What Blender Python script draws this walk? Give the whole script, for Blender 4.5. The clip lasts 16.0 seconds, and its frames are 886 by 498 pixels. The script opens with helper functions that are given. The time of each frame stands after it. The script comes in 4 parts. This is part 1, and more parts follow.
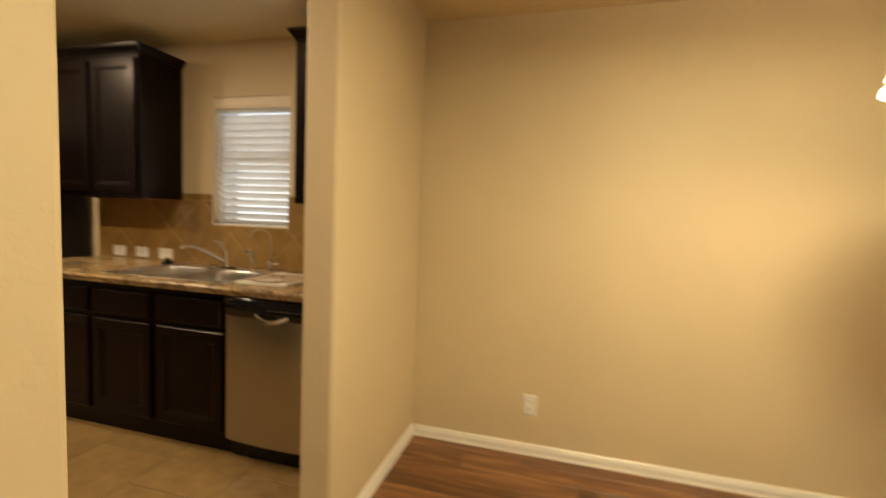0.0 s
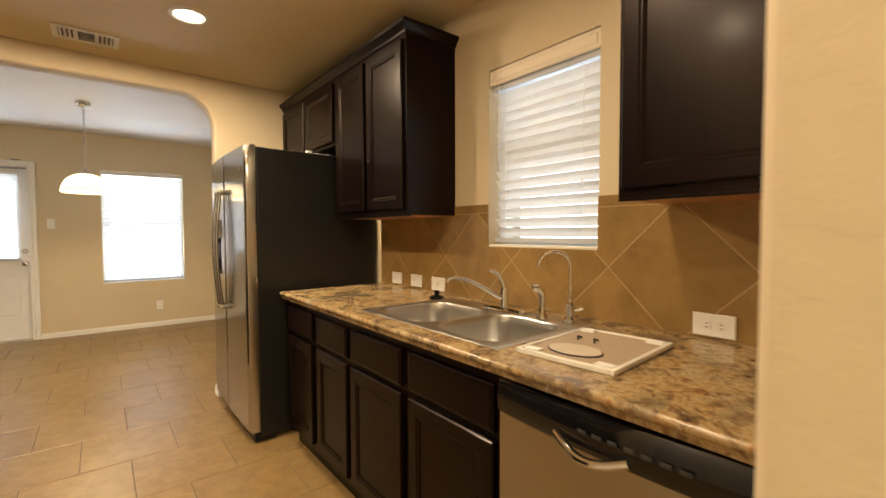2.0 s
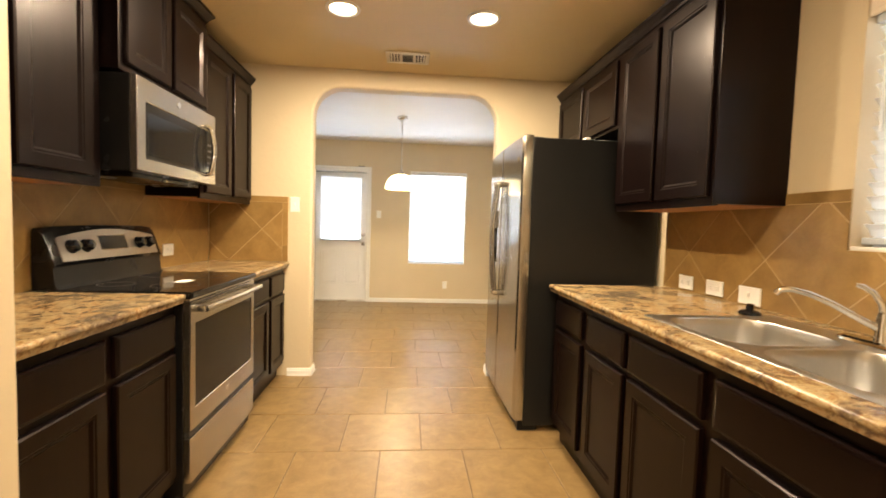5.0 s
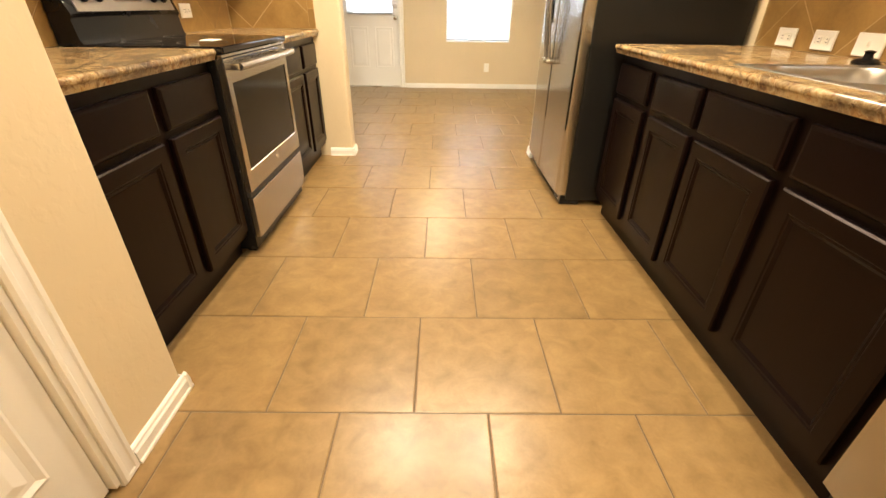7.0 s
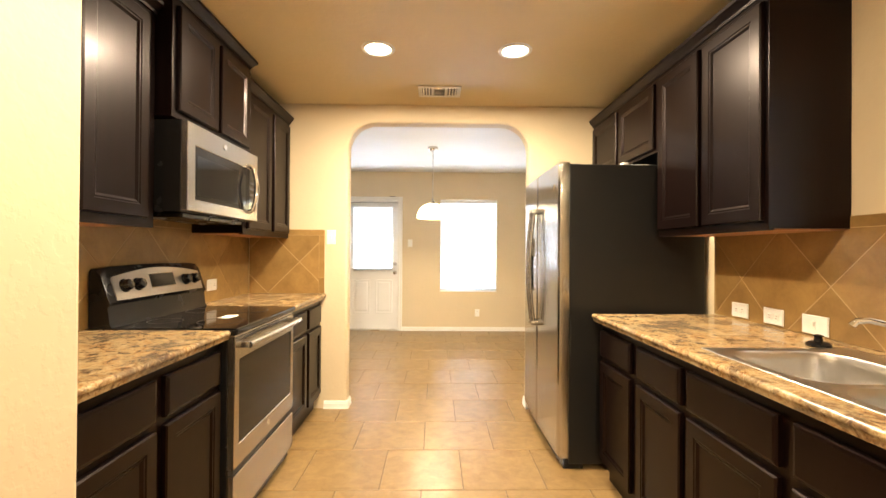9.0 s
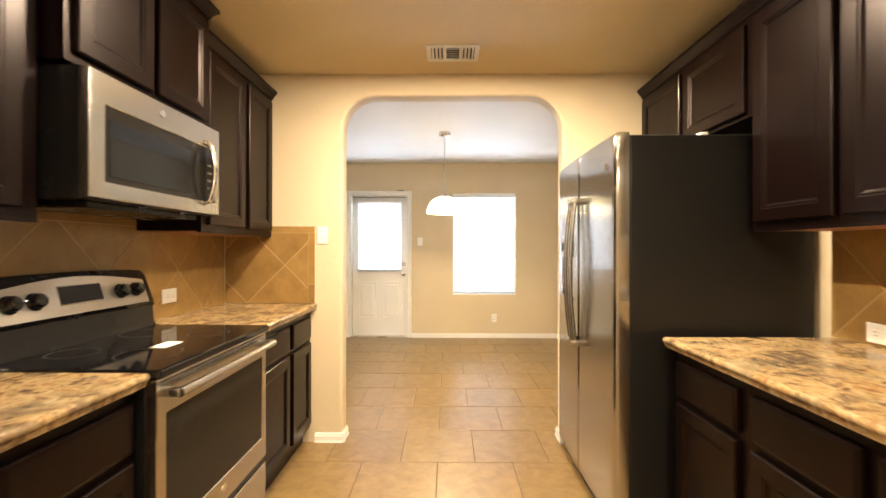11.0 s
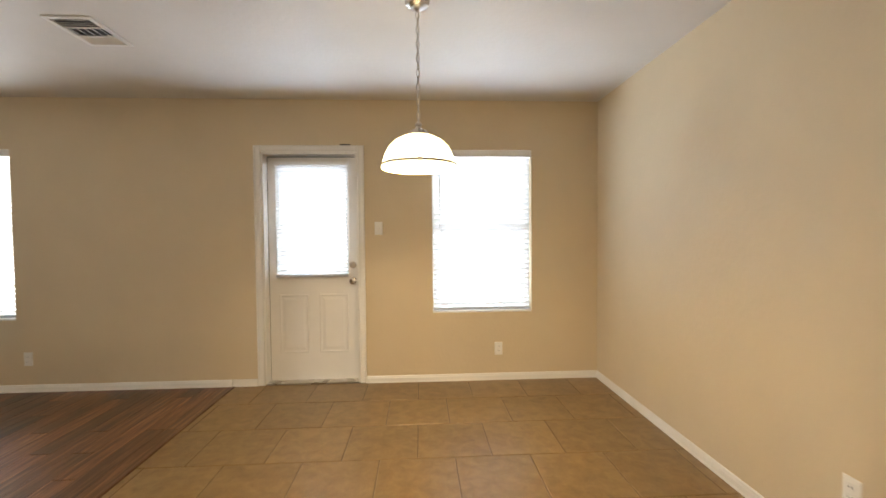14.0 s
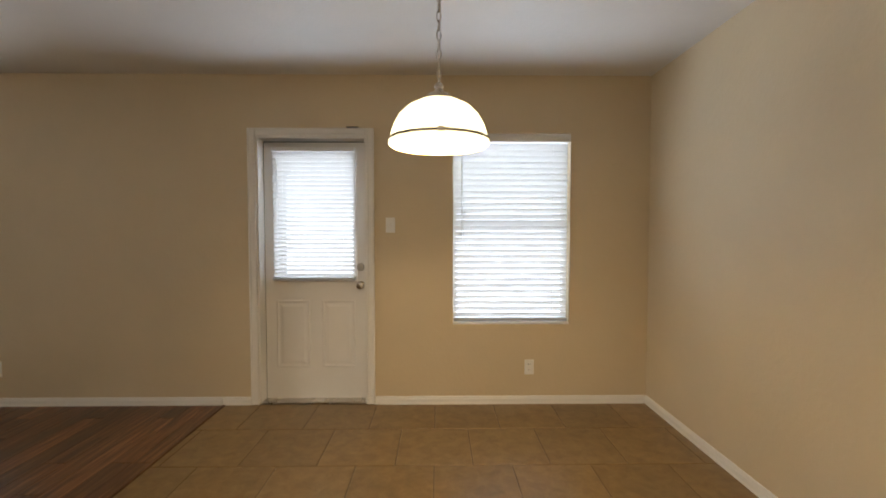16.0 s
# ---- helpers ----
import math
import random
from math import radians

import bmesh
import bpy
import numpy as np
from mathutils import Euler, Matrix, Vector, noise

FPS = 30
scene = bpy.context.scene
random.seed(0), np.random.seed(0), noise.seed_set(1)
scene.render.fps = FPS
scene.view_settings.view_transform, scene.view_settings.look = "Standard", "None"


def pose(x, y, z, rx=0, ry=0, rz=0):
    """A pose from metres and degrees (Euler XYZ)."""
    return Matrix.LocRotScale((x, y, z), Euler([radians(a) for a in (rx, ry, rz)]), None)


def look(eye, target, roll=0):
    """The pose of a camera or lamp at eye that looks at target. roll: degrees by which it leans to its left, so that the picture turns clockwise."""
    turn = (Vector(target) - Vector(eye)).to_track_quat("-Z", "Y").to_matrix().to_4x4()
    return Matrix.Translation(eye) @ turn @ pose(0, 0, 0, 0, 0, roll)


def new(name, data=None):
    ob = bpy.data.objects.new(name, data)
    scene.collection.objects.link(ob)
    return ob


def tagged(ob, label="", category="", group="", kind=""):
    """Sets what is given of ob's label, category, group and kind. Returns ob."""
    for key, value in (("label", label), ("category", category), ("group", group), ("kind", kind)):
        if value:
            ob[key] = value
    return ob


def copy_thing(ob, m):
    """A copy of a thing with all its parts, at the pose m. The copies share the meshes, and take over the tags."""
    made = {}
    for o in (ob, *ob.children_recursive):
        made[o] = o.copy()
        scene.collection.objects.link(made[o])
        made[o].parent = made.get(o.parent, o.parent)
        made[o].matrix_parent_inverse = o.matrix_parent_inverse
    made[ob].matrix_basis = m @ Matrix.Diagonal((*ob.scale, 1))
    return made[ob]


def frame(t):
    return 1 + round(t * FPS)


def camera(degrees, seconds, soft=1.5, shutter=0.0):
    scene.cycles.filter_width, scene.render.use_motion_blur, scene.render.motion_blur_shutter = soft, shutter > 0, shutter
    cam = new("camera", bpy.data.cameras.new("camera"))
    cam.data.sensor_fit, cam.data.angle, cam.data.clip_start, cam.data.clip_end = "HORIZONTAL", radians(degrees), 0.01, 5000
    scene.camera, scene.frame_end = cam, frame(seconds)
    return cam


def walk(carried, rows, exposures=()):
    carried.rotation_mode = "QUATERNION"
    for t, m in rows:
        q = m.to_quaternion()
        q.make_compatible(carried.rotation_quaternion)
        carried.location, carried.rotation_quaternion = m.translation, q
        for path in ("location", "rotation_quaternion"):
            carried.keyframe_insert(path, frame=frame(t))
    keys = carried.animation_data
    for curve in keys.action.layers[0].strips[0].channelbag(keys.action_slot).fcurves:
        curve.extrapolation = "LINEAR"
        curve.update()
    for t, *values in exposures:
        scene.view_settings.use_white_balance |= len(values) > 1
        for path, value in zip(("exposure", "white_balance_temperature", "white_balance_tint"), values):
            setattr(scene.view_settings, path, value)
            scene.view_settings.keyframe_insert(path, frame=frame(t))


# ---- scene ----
cam = camera(92.1, 16.0, 1.5, 0.5)
PATH = [
    (0, (-0.699, -0.836, 1.312), (1.227, -0.317, 1.165), 2.3),
    (0.3, (-0.493, -0.75, 1.279), (1.327, 0.077, 1.221), 1.1),
    (0.5, (-0.385, -0.678, 1.26), (1.359, 0.297, 1.171), 0.4),
    (1, (-0.102, -0.464, 1.281), (1.337, 0.925, 1.236), 2.1),
    (1.5, (0.11, -0.245, 1.251), (1.389, 1.289, 1.137), 1.2),
    (2, (0.242, -0.032, 1.267), (1.491, 1.527, 1.19), -0.2),
    (2.5, (0.324, 0.055, 1.27), (1.472, 1.691, 1.209), 0.3),
    (3, (0.355, 0.077, 1.269), (1.446, 1.752, 1.198), 0.6),
    (3.5, (0.35, 0.094, 1.272), (1.29, 1.857, 1.186), 0.2),
    (4, (0.324, 0.129, 1.276), (0.956, 2.025, 1.208), -0.0),
    (4.2, (0.302, 0.133, 1.273), (0.799, 2.069, 1.221), 0.6),
    (6.3, (0.201, 0.169, 1.113), (0.22, 2.042, 0.411), 0.9),
    (6.5, (0.198, 0.174, 1.09), (0.208, 1.974, 0.22), 0.7),
    (7, (0.193, 0.185, 1.074), (0.208, 1.922, 0.084), 0.8),
    (7.5, (0.199, 0.185, 1.102), (0.208, 2.045, 0.366), 0.3),
    (8, (0.19, 0.178, 1.236), (0.219, 2.175, 1.129), 1.1),
    (8.5, (0.188, 0.165, 1.264), (0.225, 2.164, 1.308), 1.1),
    (9, (0.189, 0.168, 1.263), (0.222, 2.167, 1.274), 0.4),
    (9.5, (0.188, 0.17, 1.257), (0.208, 2.17, 1.26), -0.3),
    (9.7, (0.185, 0.176, 1.254), (0.187, 2.176, 1.257), -0.6),
    (11.8, (0.168, 1.302, 1.291), (0.143, 3.301, 1.287), 0.2),
    (12, (0.163, 1.42, 1.274), (0.148, 3.419, 1.232), -0.1),
    (12.5, (0.178, 1.901, 1.288), (0.233, 3.899, 1.241), -1.2),
    (13, (0.178, 2.386, 1.298), (0.174, 4.385, 1.272), -0.0),
    (13.3, (0.165, 2.614, 1.292), (0.168, 4.614, 1.272), 1.0),
    (13.5, (0.169, 2.747, 1.307), (0.188, 4.747, 1.295), 0.7),
    (14, (0.148, 3.128, 1.323), (0.254, 5.124, 1.259), -0.5),
    (14.5, (0.172, 3.429, 1.329), (0.194, 5.428, 1.308), 0.4),
    (15, (0.174, 3.593, 1.355), (0.206, 5.593, 1.359), 0.3),
    (15.5, (0.149, 3.665, 1.358), (0.186, 5.665, 1.361), -0.4),
    (16, (0.14, 3.688, 1.333), (0.165, 5.686, 1.256), -0.0),
]
# seconds, stops, kelvin, tint
EXPOSURES = [(0, -1.38, 7000, 10), (1.0, -1.12, 6900, 10), (1.5, -0.98, 6800, 10), (2.0, -0.74, 6680, 11), (2.5, -0.40, 6550, 11), (4.0, -0.18, 6430, 11), (6.5, 0.0, 6280, 10), (7.5, 0.1, 6260, 10), (9.0, 0.22, 6250, 11), (11.8, -0.06, 6280, 11), (12.5, -0.22, 6300, 11), (13.5, -0.52, 6400, 11), (14.5, -0.84, 6450, 12), (16, -1.36, 6450, 12)]
walk(cam, [(t, look(eye, target, roll)) for t, eye, target, roll in PATH],
     exposures=EXPOSURES)

# ---------- light ----------
world = bpy.data.worlds.new("sky")
scene.world = world
world.use_nodes = True
wn = world.node_tree
sky = wn.nodes.new("ShaderNodeTexSky")
sky.sky_type = 'NISHITA'
sky.sun_disc = False
sky.sun_elevation = radians(48)
sky.sun_rotation = radians(200)
wn.links.new(sky.outputs[0], wn.nodes["Background"].inputs[0])
wn.nodes["Background"].inputs[1].default_value = 0.12


def lamp(name, kind, m, power, color, **kw):
    data = bpy.data.lights.new(name, kind)
    data.energy, data.color = power, color
    for key, value in kw.items():
        if key == "size":
            data.size = value
        elif key == "size_y":
            data.shape, data.size_y = 'RECTANGLE', value
        elif key == "disk":
            data.shape, data.size = 'DISK', value
        elif key == "radius":
            data.shadow_soft_size = value
        elif key == "spread":
            data.spread = radians(value)
        elif key == "angle":
            data.angle = radians(value)
    ob = new(name, data)
    ob.matrix_world = m
    return ob


WARM = (1.0, 0.80, 0.545)
CAN_POWER, DAY_POWER = (57, 57, 26, 20), 105
CANS = [(-0.155, 2.65), (0.645, 2.65), (-0.155, 0.86), (0.645, 0.86)]
CEIL, CEIL_D, CEIL_F = 2.44, 2.525, 2.41          # kitchen and dining ceilings
lamp("sun", 'SUN', look((0, 0, 30), (8, 20, 0)), 3.0, (1.0, 0.95, 0.88), angle=0.5)
for (cx, cy), power in zip(CANS, CAN_POWER):
    lamp("can_lamp", 'AREA', pose(cx, cy, CEIL - 0.012), power, WARM, disk=0.13)
# sky light standing in the window openings (outside the blinds)
lamp("kitchen_window_light", 'AREA', pose(2.02, 1.21, 1.63, 0, 90, 0), 11, (0.80, 0.90, 1.0), size=0.86, size_y=0.60)
lamp("dining_window_light", 'AREA', pose(0.71, 7.24, 1.35, -90, 0, 0), DAY_POWER, (0.72, 0.84, 1.0), size=0.9, size_y=1.4)
lamp("door_window_light", 'AREA', pose(-0.805, 7.24, 1.45, -90, 0, 0), DAY_POWER * 0.5, (0.72, 0.84, 1.0), size=0.6, size_y=0.95)
lamp("living_window_light", 'AREA', pose(-3.78, 7.24, 1.35, -90, 0, 0), DAY_POWER * 1.2, (0.90, 0.93, 0.96), size=0.9, size_y=1.4)
lamp("unseen_window_fill", 'AREA', pose(-6.42, 4.6, 1.25, 0, -90, 0), DAY_POWER * 0.30, (0.98, 0.95, 0.88), size=1.6, size_y=1.4, spread=85)
lamp("front_room_fill", 'AREA', pose(0.1, -1.45, 2.41 - 0.15), 116, (1.0, 0.86, 0.54), disk=0.3)
# bulbs inside the two glass shades
lamp("dining_bulb", 'POINT', pose(0.145, 5.34, 1.745), 58, WARM, radius=0.05)
lamp("front_room_bulb", 'POINT', pose(0.70, -1.85, 1.74), 16, WARM, radius=0.05)


# ---------- materials ----------
def node(nt, kind, **inputs):
    n = nt.nodes.new(kind)
    for k, v in inputs.items():
        n.inputs[k.replace("_", " ")].default_value = v
    return n


def base_mat(name, rough=0.5, metal=0.0):
    m = bpy.data.materials.new(name)
    m.use_nodes = True
    nt = m.node_tree
    b = nt.nodes["Principled BSDF"]
    b.inputs["Roughness"].default_value = rough
    b.inputs["Metallic"].default_value = metal
    return m, nt, b


def world_pos(nt, scale=(1, 1, 1)):
    g = nt.nodes.new("ShaderNodeNewGeometry")
    mp = nt.nodes.new("ShaderNodeMapping")
    mp.inputs["Scale"].default_value = scale
    nt.links.new(g.outputs["Position"], mp.inputs["Vector"])
    return mp.outputs[0]


def noise_of(nt, vec, scale, detail=4, rough=0.55, distort=0.0):
    n = node(nt, "ShaderNodeTexNoise", Scale=scale, Detail=detail, Roughness=rough, Distortion=distort)
    nt.links.new(vec, n.inputs["Vector"])
    return n.outputs["Fac"]


def ramp(nt, fac, stops):
    r = nt.nodes.new("ShaderNodeValToRGB")
    while len(r.color_ramp.elements) < len(stops):
        r.color_ramp.elements.new(0.5)
    for e, (p, c) in zip(r.color_ramp.elements, stops):
        e.position, e.color = p, (*c, 1)
    nt.links.new(fac, r.inputs[0])
    return r.outputs[0]


def mixed(nt, fac, a, b, mode='MIX'):
    m = nt.nodes.new("ShaderNodeMix")
    m.data_type, m.blend_type = 'RGBA', mode
    for sock, val in ((m.inputs[0], fac), (m.inputs[6], a), (m.inputs[7], b)):
        if isinstance(val, (int, float)):
            sock.default_value = val
        elif isinstance(val, tuple):
            sock.default_value = (*val, 1)
        else:
            nt.links.new(val, sock)
    return m.outputs[2]


def bumped(nt, b, height, strength, distance=0.002):
    bp = node(nt, "ShaderNodeBump", Strength=strength, Distance=distance)
    nt.links.new(height, bp.inputs["Height"])
    nt.links.new(bp.outputs[0], b.inputs["Normal"])


def span(nt, fac, lo, hi):
    r = node(nt, "ShaderNodeMapRange")
    r.inputs[3].default_value, r.inputs[4].default_value = lo, hi
    nt.links.new(fac, r.inputs[0])
    return r.outputs[0]


def painted(name, color, rough=0.55, bump=0.25, scale=90.0, vary=0.05, metal=0.0, spec=0.5):
    """Paint with fine relief and faint, wide unevenness."""
    m, nt, b = base_mat(name, rough, metal)
    p = world_pos(nt)
    b.inputs["Specular IOR Level"].default_value = spec
    lo = tuple(c * (1 - vary) for c in color)
    hi = tuple(min(1, c * (1 + vary)) for c in color)
    col = ramp(nt, noise_of(nt, p, 1.7, 5), [(0.3, lo), (0.7, hi)])
    fine = noise_of(nt, p, scale, 3)
    nt.links.new(mixed(nt, 0.12, col, ramp(nt, fine, [(0.3, lo), (0.7, hi)])), b.inputs["Base Color"])
    nt.links.new(span(nt, noise_of(nt, p, 9.0, 3), rough - 0.06, rough + 0.06), b.inputs["Roughness"])
    if bump:
        bumped(nt, b, fine, bump)
    return m


def textured_wall(name, color):
    """Sprayed and knocked-down drywall texture under matt paint."""
    m, nt, b = base_mat(name, 0.62)
    p = world_pos(nt)
    lo, hi = tuple(c * 0.955 for c in color), tuple(c * 1.04 for c in color)
    wide = noise_of(nt, p, 1.3, 5)
    nt.links.new(ramp(nt, wide, [(0.3, lo), (0.7, hi)]), b.inputs["Base Color"])
    v = nt.nodes.new("ShaderNodeTexNoise")
    v.inputs["Scale"].default_value, v.inputs["Detail"].default_value = 27.0, 3.0
    nt.links.new(p, v.inputs["Vector"])
    flat = ramp(nt, v.outputs["Fac"], [(0.47, (0, 0, 0)), (0.58, (1, 1, 1))])
    bumped(nt, b, flat, 0.15, 0.0022)
    return m


def espresso():
    m, nt, b = base_mat("espresso_wood", 0.33)
    p = world_pos(nt, (26, 26, 1.6))
    g = noise_of(nt, p, 1.2, 4, 0.5, 0.6)
    nt.links.new(ramp(nt, g, [(0.25, (0.0024, 0.0009, 0.0008)), (0.75, (0.0048, 0.0018, 0.0014))]), b.inputs["Base Color"])
    nt.links.new(span(nt, noise_of(nt, world_pos(nt), 7.0, 4), 0.28, 0.38), b.inputs["Roughness"])
    bumped(nt, b, g, 0.03, 0.001)
    b.inputs["Specular IOR Level"].default_value = 0.17
    b.inputs["Specular Tint"].default_value = (1.0, 0.80, 0.74, 1)
    b.inputs["Coat Weight"].default_value = 0.05
    b.inputs["Coat Roughness"].default_value = 0.16
    return m


def steel(name, color=(0.60, 0.57, 0.53), rough=0.24, stretch=(2, 2, 160), brushed=0.75, turn=0.0):
    m, nt, b = base_mat(name, rough, 1.0)
    g = noise_of(nt, world_pos(nt, stretch), 2.0, 3)
    nt.links.new(ramp(nt, g, [(0.3, tuple(c * 0.94 for c in color)), (0.7, color)]), b.inputs["Base Color"])
    nt.links.new(span(nt, g, rough - 0.01, rough + 0.015), b.inputs["Roughness"])
    b.inputs["Anisotropic"].default_value = brushed
    b.inputs["Anisotropic Rotation"].default_value = turn
    tg = nt.nodes.new("ShaderNodeTangent")
    tg.direction_type, tg.axis = 'RADIAL', 'Z'
    if brushed:
        nt.links.new(tg.outputs[0], b.inputs["Tangent"])
    return m


def laminate():
    """Granite-look laminate: gold, cream, rust and charcoal clouds with fine speckle."""
    m, nt, b = base_mat("granite_laminate", 0.22)
    p = world_pos(nt)
    warp = nt.nodes.new("ShaderNodeTexNoise")
    warp.inputs["Scale"].default_value = 6.0
    nt.links.new(p, warp.inputs["Vector"])
    add = nt.nodes.new("ShaderNodeVectorMath")
    add.operation = 'MULTIPLY_ADD'
    add.inputs[1].default_value = (0.09, 0.09, 0.09)
    nt.links.new(warp.outputs["Color"], add.inputs[0])
    nt.links.new(p, add.inputs[2])
    big = noise_of(nt, add.outputs[0], 17.0, 9, 0.72, 0.35)
    col = ramp(nt, big, [(0.29, (0.030, 0.019, 0.015)), (0.385, (0.130, 0.070, 0.036)), (0.45, (0.285, 0.180, 0.078)), (0.51, (0.430, 0.325, 0.172)),
                         (0.55, (0.360, 0.220, 0.088)), (0.63, (0.200, 0.100, 0.044)), (0.73, (0.055, 0.038, 0.032))])
    zone = noise_of(nt, add.outputs[0], 5.5, 6, 0.62, 0.5)
    col = mixed(nt, ramp(nt, zone, [(0.50, (0, 0, 0)), (0.60, (0.62, 0.62, 0.62)), (0.70, (0.85, 0.85, 0.85))]), col, (0.085, 0.062, 0.044))
    pale = noise_of(nt, p, 6.5, 6, 0.65, 0.6)
    col = mixed(nt, ramp(nt, pale, [(0.54, (0, 0, 0)), (0.66, (0.6, 0.6, 0.6))]), col, (0.46, 0.36, 0.205))
    sp = noise_of(nt, add.outputs[0], 42, 5, 0.7, 0.6)
    col = mixed(nt, ramp(nt, sp, [(0.58, (0, 0, 0)), (0.68, (0.7, 0.7, 0.7))]), col, (0.05, 0.032, 0.024))
    sp2 = noise_of(nt, p, 34, 5, 0.7, 0.6)
    col = mixed(nt, ramp(nt, sp2, [(0.58, (0, 0, 0)), (0.68, (0.55, 0.55, 0.55))]), col, (0.60, 0.49, 0.31))
    nt.links.new(col, b.inputs["Base Color"])
    bumped(nt, b, sp, 0.04, 0.0005)
    return m


def tile_mat(name, dark, light, rough, scale):
    """Glazed ceramic: clouded glaze, each tile a little different."""
    m, nt, b = base_mat(name, rough)
    p = world_pos(nt)
    info = nt.nodes.new("ShaderNodeObjectInfo")
    off = nt.nodes.new("ShaderNodeVectorMath")
    off.operation = 'MULTIPLY_ADD'
    off.inputs[1].default_value = (13, 7, 5)
    nt.links.new(info.outputs["Random"], off.inputs[0])
    nt.links.new(p, off.inputs[2])
    cloud = noise_of(nt, off.outputs[0], scale, 5, 0.6, 0.4)
    col = ramp(nt, cloud, [(0.25, dark), (0.75, light)])
    fine = noise_of(nt, p, scale * 9, 4)
    col = mixed(nt, 0.10, col, ramp(nt, fine, [(0.35, dark), (0.65, light)]))
    tone = span(nt, info.outputs["Random"], 0.90, 1.06)
    hv = nt.nodes.new("ShaderNodeHueSaturation")
    nt.links.new(tone, hv.inputs["Value"])
    nt.links.new(col, hv.inputs["Color"])
    nt.links.new(hv.outputs[0], b.inputs["Base Color"])
    nt.links.new(span(nt, noise_of(nt, p, 2.2, 2), rough - 0.03, rough + 0.04), b.inputs["Roughness"])
    return m


def plank_mat():
    m, nt, b = base_mat("dark_wood_plank", 0.38)
    info = nt.nodes.new("ShaderNodeObjectInfo")
    off = nt.nodes.new("ShaderNodeVectorMath")
    off.operation = 'MULTIPLY_ADD'
    off.inputs[1].default_value = (31, 17, 0)
    nt.links.new(info.outputs["Random"], off.inputs[0])
    nt.links.new(world_pos(nt, (22, 1.4, 1)), off.inputs[2])
    g = noise_of(nt, off.outputs[0], 1.6, 7, 0.6, 0.8)
    col = ramp(nt, g, [(0.28, (0.052, 0.021, 0.009)), (0.5, (0.140, 0.061, 0.024)), (0.72, (0.285, 0.142, 0.060))])
    hv = nt.nodes.new("ShaderNodeHueSaturation")
    nt.links.new(span(nt, info.outputs["Random"], 0.5, 1.5), hv.inputs["Value"])
    nt.links.new(col, hv.inputs["Color"])
    nt.links.new(hv.outputs[0], b.inputs["Base Color"])
    bumped(nt, b, g, 0.12, 0.001)
    return m


def slat_mat(name, color, through_share):
    """Thin white slats that let some daylight through."""
    m, nt, b = base_mat(name, 0.45)
    p = world_pos(nt)
    col = ramp(nt, noise_of(nt, p, 14, 4), [(0.3, tuple(c * 0.95 for c in color)), (0.7, color)])
    nt.links.new(col, b.inputs["Base Color"])
    tr = nt.nodes.new("ShaderNodeBsdfTranslucent")
    nt.links.new(col, tr.inputs[0])
    mx = node(nt, "ShaderNodeMixShader", Fac=through_share)
    out = nt.nodes["Material Output"]
    nt.links.new(b.outputs[0], mx.inputs[1])
    nt.links.new(tr.outputs[0], mx.inputs[2])
    nt.links.new(mx.outputs[0], out.inputs[0])
    return m


def glow_glass(name, color, strength, through_share=0.0):
    """Frosted lamp glass, lit from inside."""
    m, nt, b = base_mat(name, 0.25)
    p = world_pos(nt)
    col = ramp(nt, noise_of(nt, p, 16, 5, 0.6, 1.2), [(0.3, tuple(c * 0.82 for c in color)), (0.7, color)])
    nt.links.new(col, b.inputs["Base Color"])
    nt.links.new(col, b.inputs["Emission Color"])
    b.inputs["Emission Strength"].default_value = strength
    if through_share:
        tr = nt.nodes.new("ShaderNodeBsdfTranslucent")
        nt.links.new(col, tr.inputs[0])
        mx = node(nt, "ShaderNodeMixShader", Fac=through_share)
        nt.links.new(b.outputs[0], mx.inputs[1])
        nt.links.new(tr.outputs[0], mx.inputs[2])
        nt.links.new(mx.outputs[0], nt.nodes["Material Output"].inputs[0])
    return m


def clear_glass():
    m, nt, b = base_mat("window_glass", 0.02)
    b.inputs["Transmission Weight"].default_value = 1.0
    b.inputs["IOR"].default_value = 1.45
    return m


WALL = textured_wall("beige_wall_paint", (0.636, 0.526, 0.352))
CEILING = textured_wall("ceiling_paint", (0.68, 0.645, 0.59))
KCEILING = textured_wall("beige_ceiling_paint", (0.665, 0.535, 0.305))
TRIM = painted("white_trim_paint", (0.80, 0.775, 0.72), 0.38, 0.08)
DOORWHITE = painted("white_door_paint", (0.80, 0.775, 0.73), 0.42, 0.10)
CAB = espresso()
CABIN = painted("raw_birch_underside", (0.42, 0.20, 0.085), 0.55, 0.1, 120, 0.12)
STEEL = steel("brushed_steel", (0.47, 0.445, 0.41), 0.25, (3, 3, 160), 0.0)
PANELSTEEL = steel("satin_panel_steel", (0.40, 0.37, 0.33), 0.36, (4, 4, 30), 0.5)
STEEL_H = steel("brushed_steel_fridge", (0.48, 0.455, 0.42), 0.16, (150, 150, 1.0), 0.95, 0.0)
SINKSTEEL = steel("satin_sink_steel", (0.61, 0.60, 0.58), 0.30, (6, 6, 6), 0.0)
CHROME = painted("chrome", (0.80, 0.79, 0.77), 0.09, 0.0, 60, 0.02, 1.0)
NICKEL = painted("brushed_nickel", (0.55, 0.52, 0.48), 0.28, 0.05, 200, 0.05, 1.0)
BLACK = painted("black_enamel", (0.009, 0.0085, 0.0085), 0.26, 0.05, 260, 0.2, 0.0, 0.25)
BLACKSIDE = painted("black_textured_steel", (0.009, 0.0085, 0.0085), 0.42, 0.35, 320, 0.2, 0.0, 0.40)
GLASSBLACK = painted("black_ceramic_glass", (0.006, 0.006, 0.007), 0.06, 0.0, 60, 0.1)
